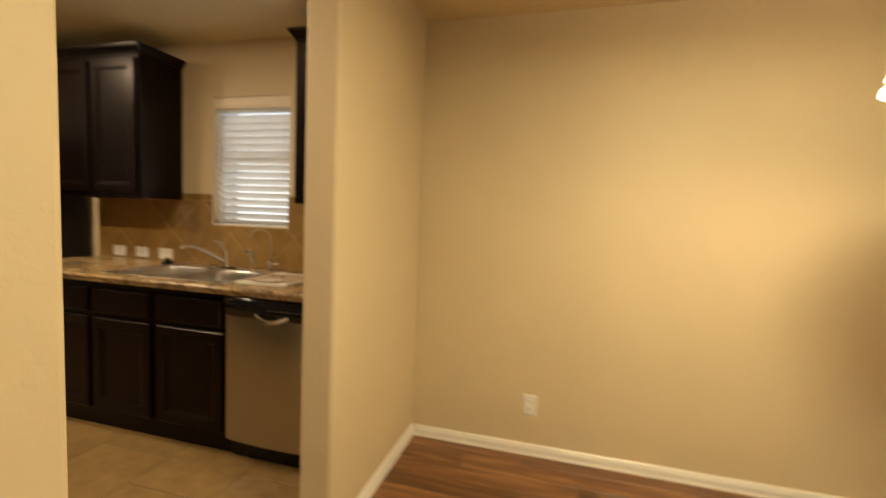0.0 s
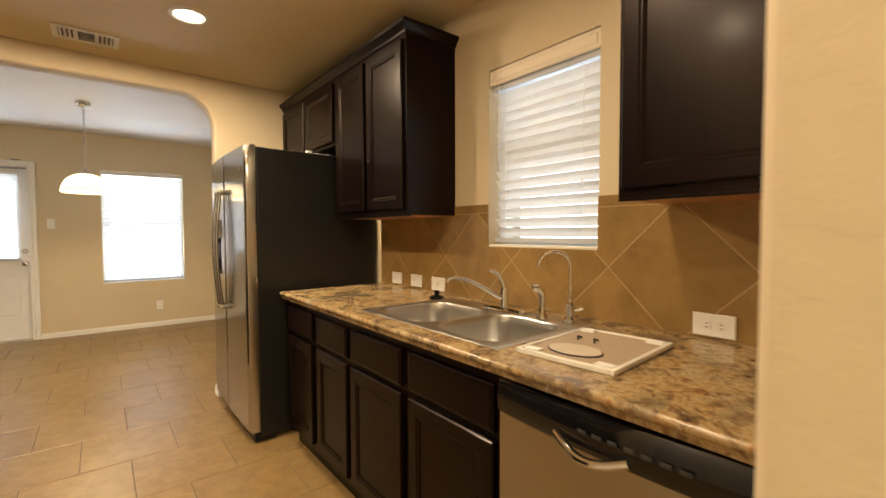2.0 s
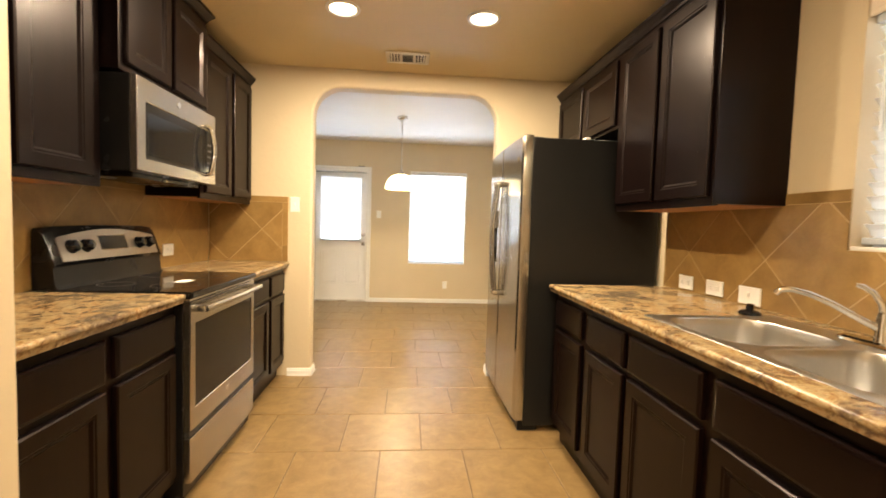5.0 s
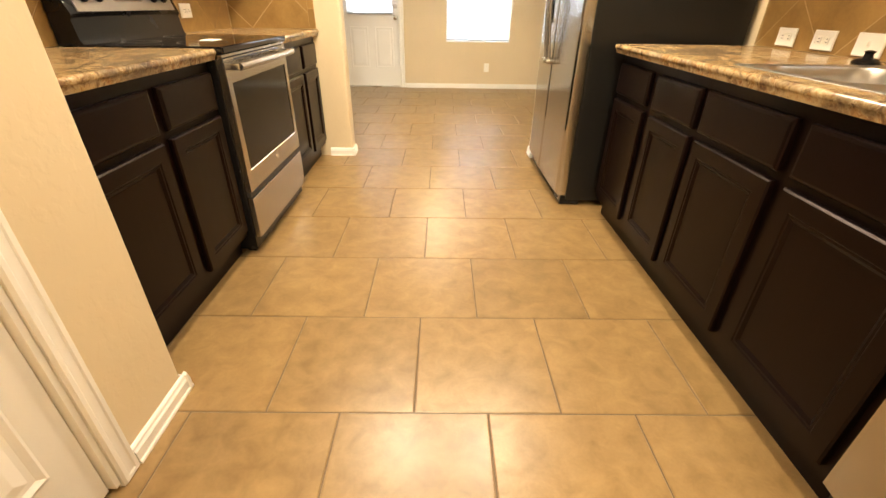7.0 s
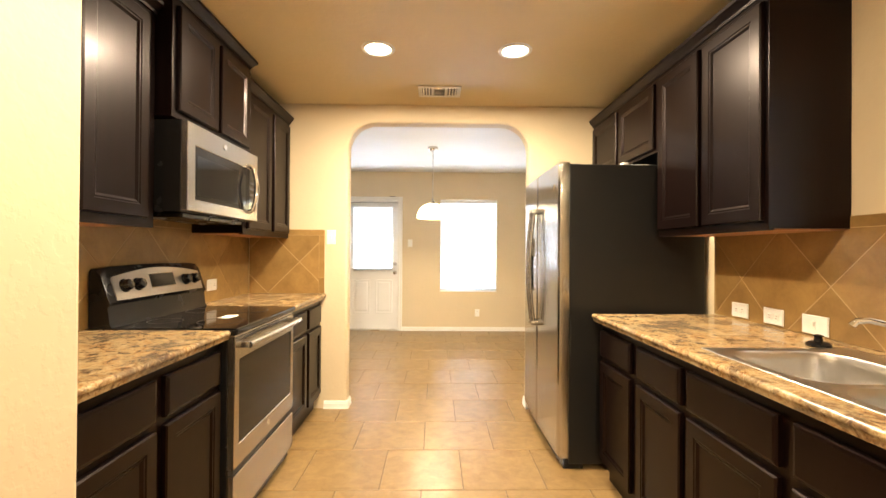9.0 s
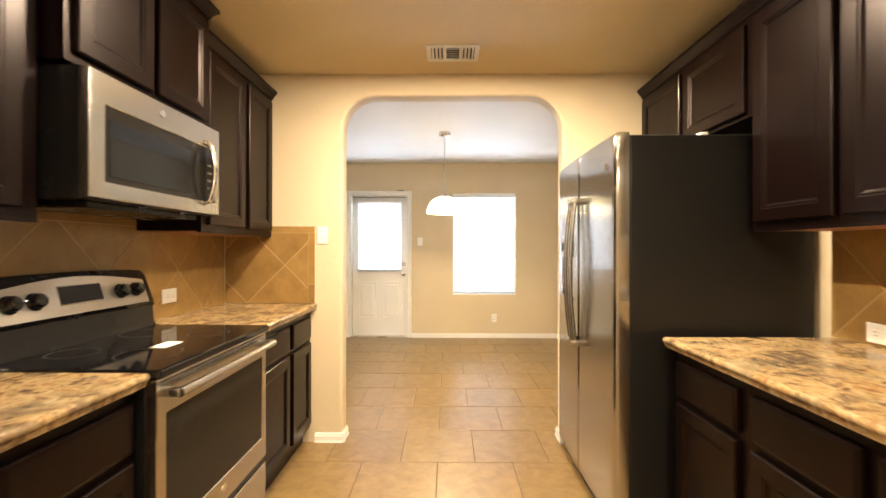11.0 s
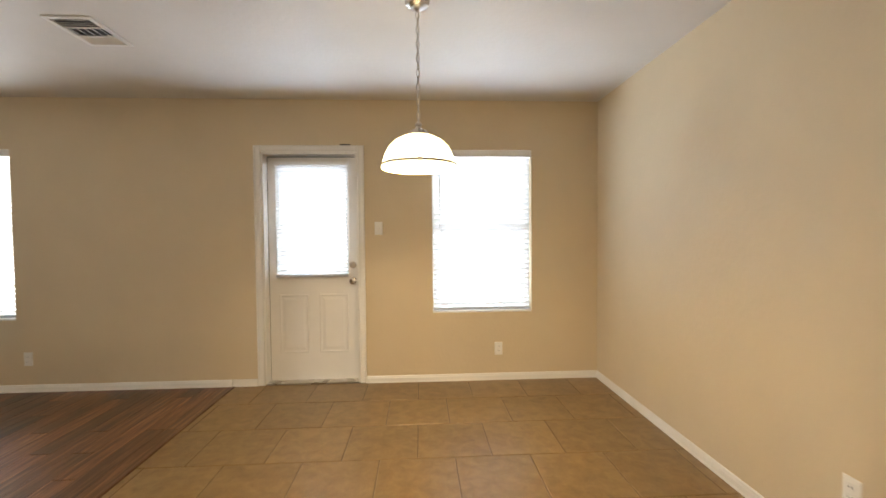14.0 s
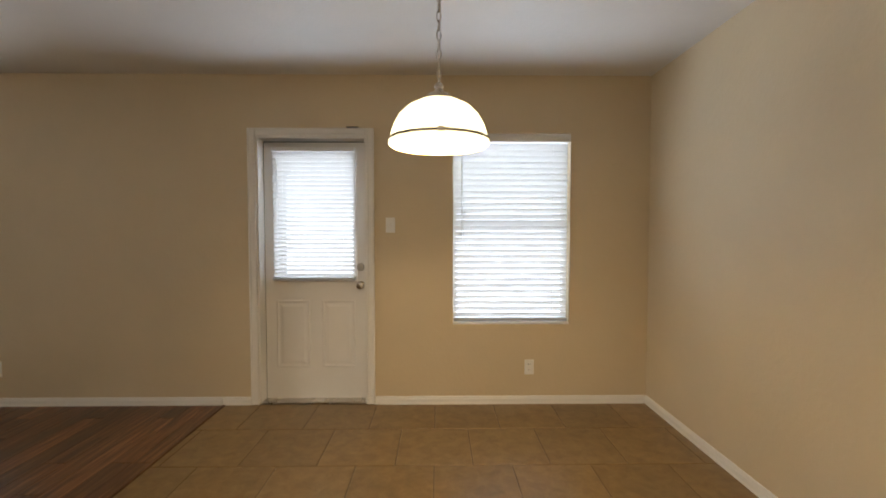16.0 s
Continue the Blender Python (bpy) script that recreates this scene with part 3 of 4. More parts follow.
casing("trim_pantry_door", -0.002, PD[1] - PD[0] + 0.002, PD[2], pose(PX, PD[0], 0, 0, 0, 90), 0.06)
t = thing("door_contact", "small dark alarm contact on top of the back door casing", "sensor", pose(-0.505, BY - 0.010, 2.1245))
part("contact_body", boxed(-0.045, 0.045, -0.007, 0.009, 0, 0.010, 0.002), SLOT, t)
part("contact_cap", boxed(-0.040, -0.010, -0.009, -0.0072, 0.001, 0.009, 0.0006), BLACK, t)
# pantry door (faces +x)
d = thing("door_2", "closed white panelled pantry door", "door", pose(PX - 0.012, PD[0], 0, 0, 0, 90), kind="structure")
PW = PD[1] - PD[0]
part("door_slab", boxed(0.017, PW - 0.017, 0.004, 0.04, 0.01, PD[2] - 0.017), DOORWHITE, d)
for z0, z1 in ((0.20, 0.82), (1.02, 1.88)):
    for x0, x1 in ((0.10, PW / 2 - 0.05), (PW / 2 + 0.05, PW - 0.10)):
        part("raised_panel", stepped(bmesh.new(), x0, x1, z0, z1, [(0, 0.006), (0, 0.001), (0.008, -0.003), (0.022, 0.002), (0.034, 0.002), (0.06, -0.003)]), DOORWHITE, d)
k = part("door_knob", lathe(bmesh.new(), [(0.032, 0), (0.032, 0.006), (0.012, 0.012), (0.011, 0.030), (0.024, 0.038), (0.029, 0.050), (0.024, 0.060), (0.008, 0.064)], 24), NICKEL, d, "satin nickel knob", True)
k.matrix_basis = pose(0.07, 0.004, 0.92, 90)


# ---------- cabinets ----------
DOOR_STEPS = [(0, 0.020), (0, 0.005), (0.005, 0.0), (0.050, 0.0), (0.054, 0.003), (0.060, 0.003), (0.070, 0.010), (0.074, 0.010)]
DRAWER_STEPS = [(0, 0.020), (0, 0.007), (0.004, 0.002), (0.012, 0.0)]
UNDER = "stained dark wood"


def base_cabinet(w, d, doors, m, label, group, hollow=False):
    """doors: (x0, x1) of each column of drawer front over door; front at y = 0."""
    t = thing("base_cabinet", label, "cabinet", m, group)
    if hollow:
        for nm, a in (("side_panel", (0, 0.018, 0.021, d, 0.10, 0.876)), ("side_panel", (w - 0.018, w, 0.021, d, 0.10, 0.876)), ("face_frame", (0.018, w - 0.018, 0.021, 0.040, 0.10, 0.876)),
                      ("back_panel", (0.018, w - 0.018, d - 0.012, d, 0.10, 0.876)), ("bottom_panel", (0.018, w - 0.018, 0.040, d - 0.012, 0.10, 0.118))):
            part(nm, boxed(*a), CAB, t)
    else:
        part("body", boxed(0, w, 0.021, d, 0.10, 0.876), CAB, t)
    part("toe_kick", boxed(0, w, 0.066, d - 0.02, 0, 0.0995), CAB, t)
    for x0, x1 in doors:
        part("drawer_front", stepped(bmesh.new(), x0, x1, 0.695, 0.835, DRAWER_STEPS), CAB, t)
        part("door", stepped(bmesh.new(), x0, x1, 0.135, 0.668, DOOR_STEPS), CAB, t)
    return t


def crown(bm, x0, x1, d, z, left, right):
    """A crown strip round the front and the free ends."""
    prof = [(0.0, 0.0), (0.006, 0.0), (0.010, 0.012), (0.024, 0.030), (0.034, 0.040), (0.036, 0.055), (0.0, 0.055)]
    path = []
    if left:
        path.append(lambda u: (x0 - u, d))
    path.append(lambda u: (x0 - (u if left else 0), 0.02 - u))
    path.append(lambda u: (x1 + (u if right else 0), 0.02 - u))
    if right:
        path.append(lambda u: (x1 + u, d))
    rings(bm, [[(*f(u), z + v) for u, v in prof] for f in path])
    bmesh.ops.recalc_face_normals(bm, faces=bm.faces)
    return bm


def wall_cabinet(w, d, z0, z1, doors, m, label, group, left, right, under=True, door_z=None):
    t = thing("wall_cabinet", label, "cabinet", m, group)
    part("body", boxed(0, w, 0.021, d, z0 - (0.012 if under else 0), z1), CAB, t)
    if under:
        part("underside", boxed(0.012, w - 0.012, 0.043, d - 0.004, z0 - 0.017, z0 - 0.0125), CABIN, t, "unstained orange-brown underside panel")
        part("bottom_rail", boxed(0.0, w, 0.021, 0.042, z0 - 0.02, z0 - 0.0122), CAB, t)
    lo, hi = door_z or (z0 + 0.018, z1 - 0.03)
    for x0, x1 in doors:
        part("door", stepped(bmesh.new(), x0, x1, lo, hi, DOOR_STEPS), CAB, t)
    part("crown_moulding", crown(bmesh.new(), 0, w, d, z1 - 0.002, left, right), CAB, t)
    return t


DARK = "dark espresso-stained wooden "
RF = 1.095       # door fronts of the sink run
RD = RX - RF - 0.004
G1 = "base cabinets of the sink run"
base_cabinet(0.415, RD, [(0.02, 0.375)], pose(RF, 2.53, 0, 0, 0, -90), DARK + "base cabinet beside the refrigerator", G1)
base_cabinet(0.39, RD, [(0.025, 0.37)], pose(RF, 2.1145, 0, 0, 0, -90), DARK + "base cabinet with one drawer and one door", G1)
base_cabinet(0.93, RD, [(0.02, 0.432), (0.482, 0.912)], pose(RF, 1.724, 0, 0, 0, -90), DARK + "double-door cabinet under the sink", G1, True)
base_cabinet(0.085, RD, [], pose(RF, 0.182, 0, 0, 0, -90), DARK + "narrow filler beside the dishwasher", G1)
LF = -0.715
LD = LF - LX - 0.004
G2 = "base cabinets of the stove run"
base_cabinet(2.012 - PY - 0.005, LD, [(0.03, 0.425), (0.475, 0.838)], pose(LF, PY + 0.005, 0, 0, 0, 90), DARK + "double-door base cabinet between pantry and range", G2)
base_cabinet(AY0 - 2.785, LD, [(0.03, 0.42), (0.47, 0.795)], pose(LF, 2.782, 0, 0, 0, 90), DARK + "double-door base cabinet between range and arch", G2)

UF = 1.44
UD = RX - UF - 0.003
G3 = "wall cabinets over the sink run"
wall_cabinet(0.805, UD, 1.373, 2.272, [(0.018, 0.385), (0.420, 0.785)], pose(UF, 2.585, 0, 0, 0, -90), DARK + "tall double-door wall cabinet", G3, False, True)
wall_cabinet(AY0 - 2.587, UD, 1.845, 2.272, [(0.03, 0.475), (0.515, 0.985)], pose(UF, AY0 - 0.002, 0, 0, 0, -90), DARK + "short wall cabinet over the refrigerator", G3, False, False, False)
wall_cabinet(0.545, UD, 1.378, 2.272, [(0.015, 0.51)], pose(UF, 0.644, 0, 0, 0, -90), DARK + "single-door wall cabinet over the dishwasher", G3, True, False)
LUF = -0.972
LUD = LUF - LX - 0.003
G4 = "wall cabinets over the stove run"
wall_cabinet(2.015 - PY - 0.005, LUD - 0.028, 1.375, 2.27, [(0.03, 0.425), (0.465, 0.80)], pose(LUF - 0.028, PY + 0.005, 0, 0, 0, 90), DARK + "double-door wall cabinet beside the pantry", G4, False, False)
wall_cabinet(0.765, LUD + 0.035, 1.842, 2.372, [(0.03, 0.365), (0.395, 0.735)], pose(LUF + 0.035, 2.03, 0, 0, 0, 90), DARK + "raised wall cabinet over the microwave", G4, True, True, False, (1.875, 2.335))
wall_cabinet(AY0 - 2.80, LUD, 1.378, 2.27, [(0.04, 0.405), (0.455, 0.775)], pose(LUF, 2.798, 0, 0, 0, 90), DARK + "double-door wall cabinet beside the arch wall", G4, False, False)


# ---------- worktops ----------
def worktop(bm, xf, xb, y0, y1, top=0.918, th=0.040, r=0.012):
    """Rolled front edge at xf; runs along y."""
    s = 1 if xb > xf else -1
    prof = [(xb, top - th), (xf + s * 0.012, top - th)] + [(xf + s * r - s * r * math.cos(radians(a)), top - r + r * math.sin(radians(a))) for a in range(-60, 91, 15)] + [(xb, top)]
    rings(bm, [[(x, y0, z) for x, z in prof], [(x, y1, z) for x, z in prof]])
    bmesh.ops.recalc_face_normals(bm, faces=bm.faces)


CF = 1.066
SK = (1.165, 1.685, 0.862, 1.695)       # sink cut-out x0 x1 y0 y1
t = thing("worktop", "granite-look laminate worktop with rolled edge, around the sink", "worktop")
for nm, xb, y0, y1 in (("near_section", RX - 0.001, SY1 + 0.001, SK[2]), ("front_strip", SK[0], SK[2], SK[3]), ("far_section", RX - 0.001, SK[3], 2.555)):
    bm = bmesh.new()
    worktop(bm, CF, xb, y0, y1)
    part(nm, bm, COUNTER, t, smooth=True)
part("back_strip", boxed(SK[1], RX - 0.001, SK[2], SK[3], 0.878, 0.918), COUNTER, t)
for y0, y1, lab in ((PY + 0.002, 2.012, "granite-look laminate worktop between pantry and range"), (2.785, AY0 - 0.001, "granite-look laminate worktop beside the arch wall")):
    t = thing("worktop", lab, "worktop")
    bm = bmesh.new()
    worktop(bm, -0.686, -0.726, y0, y1)
    part("rolled_edge", bm, COUNTER, t, smooth=True)
    part("top_slab", boxed(LX + 0.001, -0.726, y0, y1, 0.878, 0.918), COUNTER, t)


def frame_ring(x0, x1, z0, z1, l, r, b, t, y0=0.0, y1=0.03, e=0.003):
    """One rectangular frame with eased front edges, facing -y."""
    def loop(i, y, inner):
        if inner:
            return [(x0 + l - i, y, z0 + b - i), (x1 - r + i, y, z0 + b - i), (x1 - r + i, y, z1 - t + i), (x0 + l - i, y, z1 - t + i)]
        return [(x0 + i, y, z0 + i), (x1 - i, y, z0 + i), (x1 - i, y, z1 - i), (x0 + i, y, z1 - i)]
    bm = bmesh.new()
    lo = [loop(0, y1, False), loop(0, y0 + e, False), loop(e, y0, False), loop(e, y0, True), loop(0, y0 + e, True), loop(0, y1, True)]
    rings(bm, lo + lo[:1], False, False)
    bmesh.ops.remove_doubles(bm, verts=bm.verts, dist=1e-6)
    bmesh.ops.recalc_face_normals(bm, faces=bm.faces)
    return bm


# ---------- sink and taps ----------
t = thing("sink", "double-bowl stainless steel drop-in sink", "sink", pose(0, 0, 0.918))
mid = 1.262
for name, y0, y1, oy0, oy1 in (("bowl", 0.892, mid - 0.018, SK[2] - 0.012, mid), ("bowl", mid + 0.018, 1.658, mid, SK[3] + 0.012)):
    bm = bmesh.new()
    x0, x1 = SK[0] + 0.024, 1.572
    loops = [rrect(SK[0] - 0.012, SK[1] + 0.012, oy0, oy1, 0.004, 0.0003), rrect(SK[0] - 0.010, SK[1] + 0.010, oy0 + (0.002 if y0 < 1 else 0), oy1 - (0 if y0 < 1 else 0.002), 0.004, 0.0022),
             rrect(SK[0] - 0.006, SK[1] + 0.006, oy0 + (0.006 if y0 < 1 else 0), oy1 - (0 if y0 < 1 else 0.006), 0.004, 0.003),
             rrect(x0 - 0.009, x1 + 0.009, y0 - 0.009, y1 + 0.009, 0.108, 0.003), rrect(x0 - 0.004, x1 + 0.004, y0 - 0.004, y1 + 0.004, 0.104, 0.0015),
             rrect(x0, x1, y0, y1, 0.10, -0.005), rrect(x0 + 0.002, x1 - 0.002, y0 + 0.002, y1 - 0.002, 0.10, -0.03),
             rrect(x0 + 0.012, x1 - 0.012, y0 + 0.012, y1 - 0.012, 0.095, -0.145), rrect(x0 + 0.035, x1 - 0.035, y0 + 0.035, y1 - 0.035, 0.085, -0.176),
             rrect((x0 + x1) / 2 - 0.04, (x0 + x1) / 2 + 0.04, (y0 + y1) / 2 - 0.04, (y0 + y1) / 2 + 0.04, 0.0399, -0.182)]
    rings(bm, loops, False, False)
    bmesh.ops.recalc_face_normals(bm, faces=bm.faces)
    bw = part("bowl", bm, SINKSTEEL, t, smooth=True)
    part("drain", lathe(bmesh.new(), [(0.042, -0.181), (0.036, -0.184), (0.012, -0.188), (0.004, -0.186)], 24, ((x0 + x1) / 2, (y0 + y1) / 2, 0), True, True), CHROME, bw, "steel strainer", True)

t = thing("kitchen_faucet", "chrome single-lever kitchen faucet with a long spout", "faucet", pose(1.625, 1.262, 0.923))
part("deck_plate", rings(bmesh.new(), [rrect(-0.028, 0.028, -0.125, 0.125, 0.027, 0), rrect(-0.027, 0.027, -0.124, 0.124, 0.0265, 0.008), rrect(-0.02, 0.02, -0.115, 0.115, 0.0195, 0.014)]), CHROME, t, smooth=True)
part("body", lathe(bmesh.new(), [(0.022, 0.012), (0.019, 0.03), (0.0175, 0.085), (0.0155, 0.098), (0.006, 0.105)], 24), CHROME, t, smooth=True)
sp = [(-0.01, 0.01, 0.055), (-0.05, 0.035, 0.082), (-0.10, 0.065, 0.115), (-0.15, 0.092, 0.140), (-0.19, 0.112, 0.150), (-0.215, 0.124, 0.146), (-0.225, 0.129, 0.132)]
part("spout", tube(bmesh.new(), sp, [0.012, 0.0105, 0.0095, 0.009, 0.009, 0.0095, 0.0105], 14), CHROME, t, smooth=True)
part("lever", tube(bmesh.new(), [(0, 0, 0.095), (-0.006, 0.004, 0.125), (-0.018, 0.018, 0.155), (-0.035, 0.036, 0.172), (-0.045, 0.046, 0.176)], [0.012, 0.010, 0.0085, 0.008, 0.006], 12), CHROME, t, smooth=True)
t = thing("side_sprayer", "chrome pull-out side sprayer in the sink deck", "faucet", pose(1.612, 1.045, 0.923))
part("base", lathe(bmesh.new(), [(0.024, 0), (0.022, 0.012), (0.014, 0.022), (0.012, 0.05)], 20), CHROME, t, smooth=True)
part("head", tube(bmesh.new(), [(0, 0, 0.045), (0, 0, 0.085), (-0.004, 0.004, 0.108), (-0.018, 0.012, 0.122), (-0.035, 0.02, 0.122)], [0.012, 0.0145, 0.0165, 0.0165, 0.013], 14), CHROME, t, smooth=True)
t = thing("filter_tap", "slim chrome gooseneck drinking-water tap", "faucet", pose(1.628, 0.925, 0.923))
part("base", lathe(bmesh.new(), [(0.026, 0), (0.025, 0.014), (0.016, 0.024), (0.016, 0.060), (0.019, 0.068), (0.010, 0.080)], 20), CHROME, t, smooth=True)
gn = [(0, 0, 0.07), (0, 0, 0.20)] + [(-0.05 + 0.05 * math.cos(a), 0.035 - 0.035 * math.cos(a), 0.215 + 0.055 * math.sin(a)) for a in (radians(v) for v in range(0, 161, 20))] + [(-0.103, 0.072, 0.215)]
part("gooseneck", tube(bmesh.new(), gn, 0.0068, 12), CHROME, t, smooth=True)
part("tap_lever", tube(bmesh.new(), [(0.0, 0, 0.048), (0.012, -0.02, 0.05), (0.02, -0.045, 0.058)], [0.007, 0.006, 0.005], 10), CHROME, t, smooth=True)
solid("sink_stopper", lathe(bmesh.new(), [(0.038, 0.0), (0.040, 0.008), (0.03, 0.016), (0.014, 0.020), (0.012, 0.034), (0.017, 0.040), (0.006, 0.044)], 24, (1.62, 1.742, 0.9185)), BLACK, "black rubber sink stopper lying by the sink", "stopper", smooth=True)

# framed board lying on the worktop with an oval on it
t = thing("framed_board", "white-framed brown backing board lying on the worktop", "picture frame", pose(1.375, 0.662, 0.919, 0, 0, 4))
bw, bh = 0.192, 0.148
for x0, x1, y0, y1 in ((-bw, bw, -bh, -bh + 0.013), (-bw, bw, bh - 0.013, bh), (-bw, -bw + 0.013, -bh + 0.013, bh - 0.013), (bw - 0.013, bw, -bh + 0.013, bh - 0.013)):
    part("frame_bar", boxed(x0, x1, y0, y1, 0, 0.015, 0.003), TRIM, t)
part("backing", boxed(-bw + 0.013, bw - 0.013, -bh + 0.013, bh - 0.013, 0.002, 0.0105), BOARD, t)
for sx in (-1, 1):
    for sy in (-1, 1):
        part("corner_tape", boxed(sx * (bw - 0.034) - 0.014, sx * (bw - 0.034) + 0.014, sy * (bh - 0.04) - 0.024, sy * (bh - 0.04) + 0.024, 0.0105, 0.0155, 0.001), PAPER, t)
for y in (0.02, 0.075):
    part("hook", tube(bmesh.new(), [(0.03, y, 0.0115), (0.045, y + 0.008, 0.019), (0.062, y + 0.004, 0.0125)], 0.003, 6), SLOT, t)
t = thing("oval_plaque", "white oval plaque with a dark rim on the framed board", "plaque", pose(1.285, 0.672, 0.9297, 0, 0, 4))
def oval(rx, ry, z, n=40):
    return [(rx * math.cos(2 * math.pi * i / n), ry * math.sin(2 * math.pi * i / n), z) for i in range(n)]
part("rim", rings(bmesh.new(), [oval(0.056, 0.080, 0), oval(0.0575, 0.0815, 0.001), oval(0.0575, 0.0815, 0.003), oval(0.055, 0.079, 0.004)]), SLOT, t, "dark rim", True)
part("face", rings(bmesh.new(), [oval(0.0545, 0.0785, 0.0035), oval(0.053, 0.077, 0.0055)]), PLAQUE, t)

# ---------- dishwasher ----------
t = thing("dishwasher", "stainless steel dishwasher with a black control panel", "dishwasher", pose(RF - 0.004, 0.786, 0, 0, 0, -90))
w = 0.60
part("body", boxed(0.004, w - 0.004, 0.045, 0.58, 0.02, 0.872), BLACK, t)
bm = bmesh.new()
rings(bm, [[(x, 0.004 - 0.016 * (1 - ((x - w / 2) / (w / 2)) ** 2), z) for x in [0.004 + (w - 0.008) * i / 12 for i in range(13)]] + [(w - 0.004, 0.044, z), (0.004, 0.044, z)] for z in (0.115, 0.772)])
bmesh.ops.recalc_face_normals(bm, faces=bm.faces)
part("door", bm, STEEL, t, "brushed steel door", True)
bm = bmesh.new()
rings(bm, [[(x, y0 - 0.018 * (1 - ((x - w / 2) / (w / 2)) ** 2), z) for x in [0.004 + (w - 0.008) * i / 12 for i in range(13)]] + [(w - 0.004, 0.044, z), (0.004, 0.044, z)] for z, y0 in ((0.774, 0.002), (0.80, -0.006), (0.85, -0.004), (0.866, 0.006))])
bmesh.ops.recalc_face_normals(bm, faces=bm.faces)
cp = part("control_panel", bm, GLASSBLACK, t, "glossy black control panel", True)
for i in range(7):
    part("button", boxed(0.27 + i * 0.036, 0.292 + i * 0.036, -0.026, -0.020, 0.818, 0.826, 0.001), SLOT, cp)
hd = [(w / 2 - 0.09 + 0.18 * i / 12, -0.026 - 0.018 * math.sin(math.pi * i / 12), 0.796 - 0.026 * math.sin(math.pi * i / 12)) for i in range(13)]
part("handle", tube(bmesh.new(), hd, 0.010, 10), CHROME, t, "curved bright handle", True)
part("toe_panel", boxed(0.004, w - 0.004, 0.06, 0.09, 0.0, 0.112), BLACK, t)

# ---------- refrigerator ----------
FX, FY0, FY1, FZ = 0.957, 2.642, 3.572, 1.79
t = thing("refrigerator", "stainless side-by-side refrigerator with black sides and a water dispenser", "refrigerator", pose(FX, FY1, 0, 0, 0, -90))
FW = FY1 - FY0
part("body", boxed(0, FW, 0.012, RX - FX - 0.02, 0.03, FZ - 0.012, 0.006), BLACKSIDE, t, "black textured cabinet")
part("base_grille", boxed(0.01, FW - 0.01, -0.02, 0.1, 0.0, 0.062, 0.004), BLACK, t)
SAG = 0.012


def bulge(x):
    u = (x - FW / 2) / (FW / 2)
    return -0.054 - SAG * (1 - abs(u) ** 2)


def fridge_door(name, x0, x1, hole=None):
    xs = sorted({x0 + (x1 - x0) * i / 14 for i in range(15)} | {x0 + q for q in (0.002, 0.006, 0.012, 0.02)} | {x1 - q for q in (0.002, 0.006, 0.012, 0.02)} | ({hole[0], hole[1]} if hole else set()))
    zs = [0.065, 0.09, 0.5] + ([hole[2], hole[3]] if hole else [0.95, 1.3]) + [1.6, FZ - 0.02, FZ]
    def ys(x, z):
        e = min(x - x0, x1 - x, 0.02)
        rnd = 0.02 - math.sqrt(max(0, 0.02 ** 2 - (0.02 - e) ** 2))
        return bulge(x) + rnd + (0.012 if z in (zs[0], zs[-1]) else 0)
    bm = bmesh.new()
    front = [[bm.verts.new((x, ys(x, z), z)) for x in xs] for z in zs]
    for a in range(len(zs) - 1):
        for b in range(len(xs) - 1):
            if hole and hole[0] <= xs[b] < hole[1] and hole[2] <= zs[a] < hole[3]:
                continue
            bm.faces.new((front[a][b], front[a][b + 1], front[a + 1][b + 1], front[a + 1][b]))
    back = [[bm.verts.new((x, 0.008, z)) for x in (x0, x1)] for z in (zs[0], zs[-1])]
    n = len(xs)
    bm.faces.new([front[0][i] for i in range(n)][::-1] + back[0])
    bm.faces.new([front[-1][i] for i in range(n)] + back[1][::-1])
    bm.faces.new([front[i][0] for i in range(len(zs))] + [back[1][0], back[0][0]])
    bm.faces.new([front[i][-1] for i in range(len(zs))][::-1] + [back[0][1], back[1][1]])
    bmesh.ops.recalc_face_normals(bm, faces=bm.faces)
    return part(name, bm, STEEL_H, t, "curved brushed steel door", True)


SPLIT = 0.455
HOLE = (0.105, 0.345, 0.99, 1.36)
fd = fridge_door("freezer_door", 0.0, SPLIT - 0.003, HOLE)
rd = fridge_door("fridge_door", SPLIT + 0.003, FW)
hx0, hx1, hz0, hz1 = HOLE
bm = bmesh.new()
yb = -0.02
rings(bm, [[(hx0, bulge(hx0) + 0.002, hz0), (hx1, bulge(hx1) + 0.002, hz0), (hx1, bulge(hx1) + 0.002, hz1 - 0.12), (hx0, bulge(hx0) + 0.002, hz1 - 0.12)],
           [(hx0 + 0.02, yb, hz0 + 0.03), (hx1 - 0.02, yb, hz0 + 0.03), (hx1 - 0.02, yb, hz1 - 0.14), (hx0 + 0.02, yb, hz1 - 0.14)]], False, True)
part("dispenser_recess", bm, BLACK, fd, "black dispenser recess")
bm = bmesh.new()
xs = [hx0 + (hx1 - hx0) * i / 8 for i in range(9)]
rings(bm, [[(x, bulge(x) - 0.012, z) for x in xs] + [(hx1, bulge(hx1) + 0.03, z), (hx0, bulge(hx0) + 0.03, z)] for z in (hz1 - 0.125, hz1 - 0.01, hz1)])
bmesh.ops.recalc_face_normals(bm, faces=bm.faces)
part("dispenser_panel", bm, STEEL, fd, "grey dispenser control panel", True)
part("dispenser_display", boxed(hx0 + 0.07, hx1 - 0.07, bulge(0.22) - 0.022, bulge(0.22) - 0.008, hz1 - 0.09, hz1 - 0.04, 0.002), SLOT, fd)
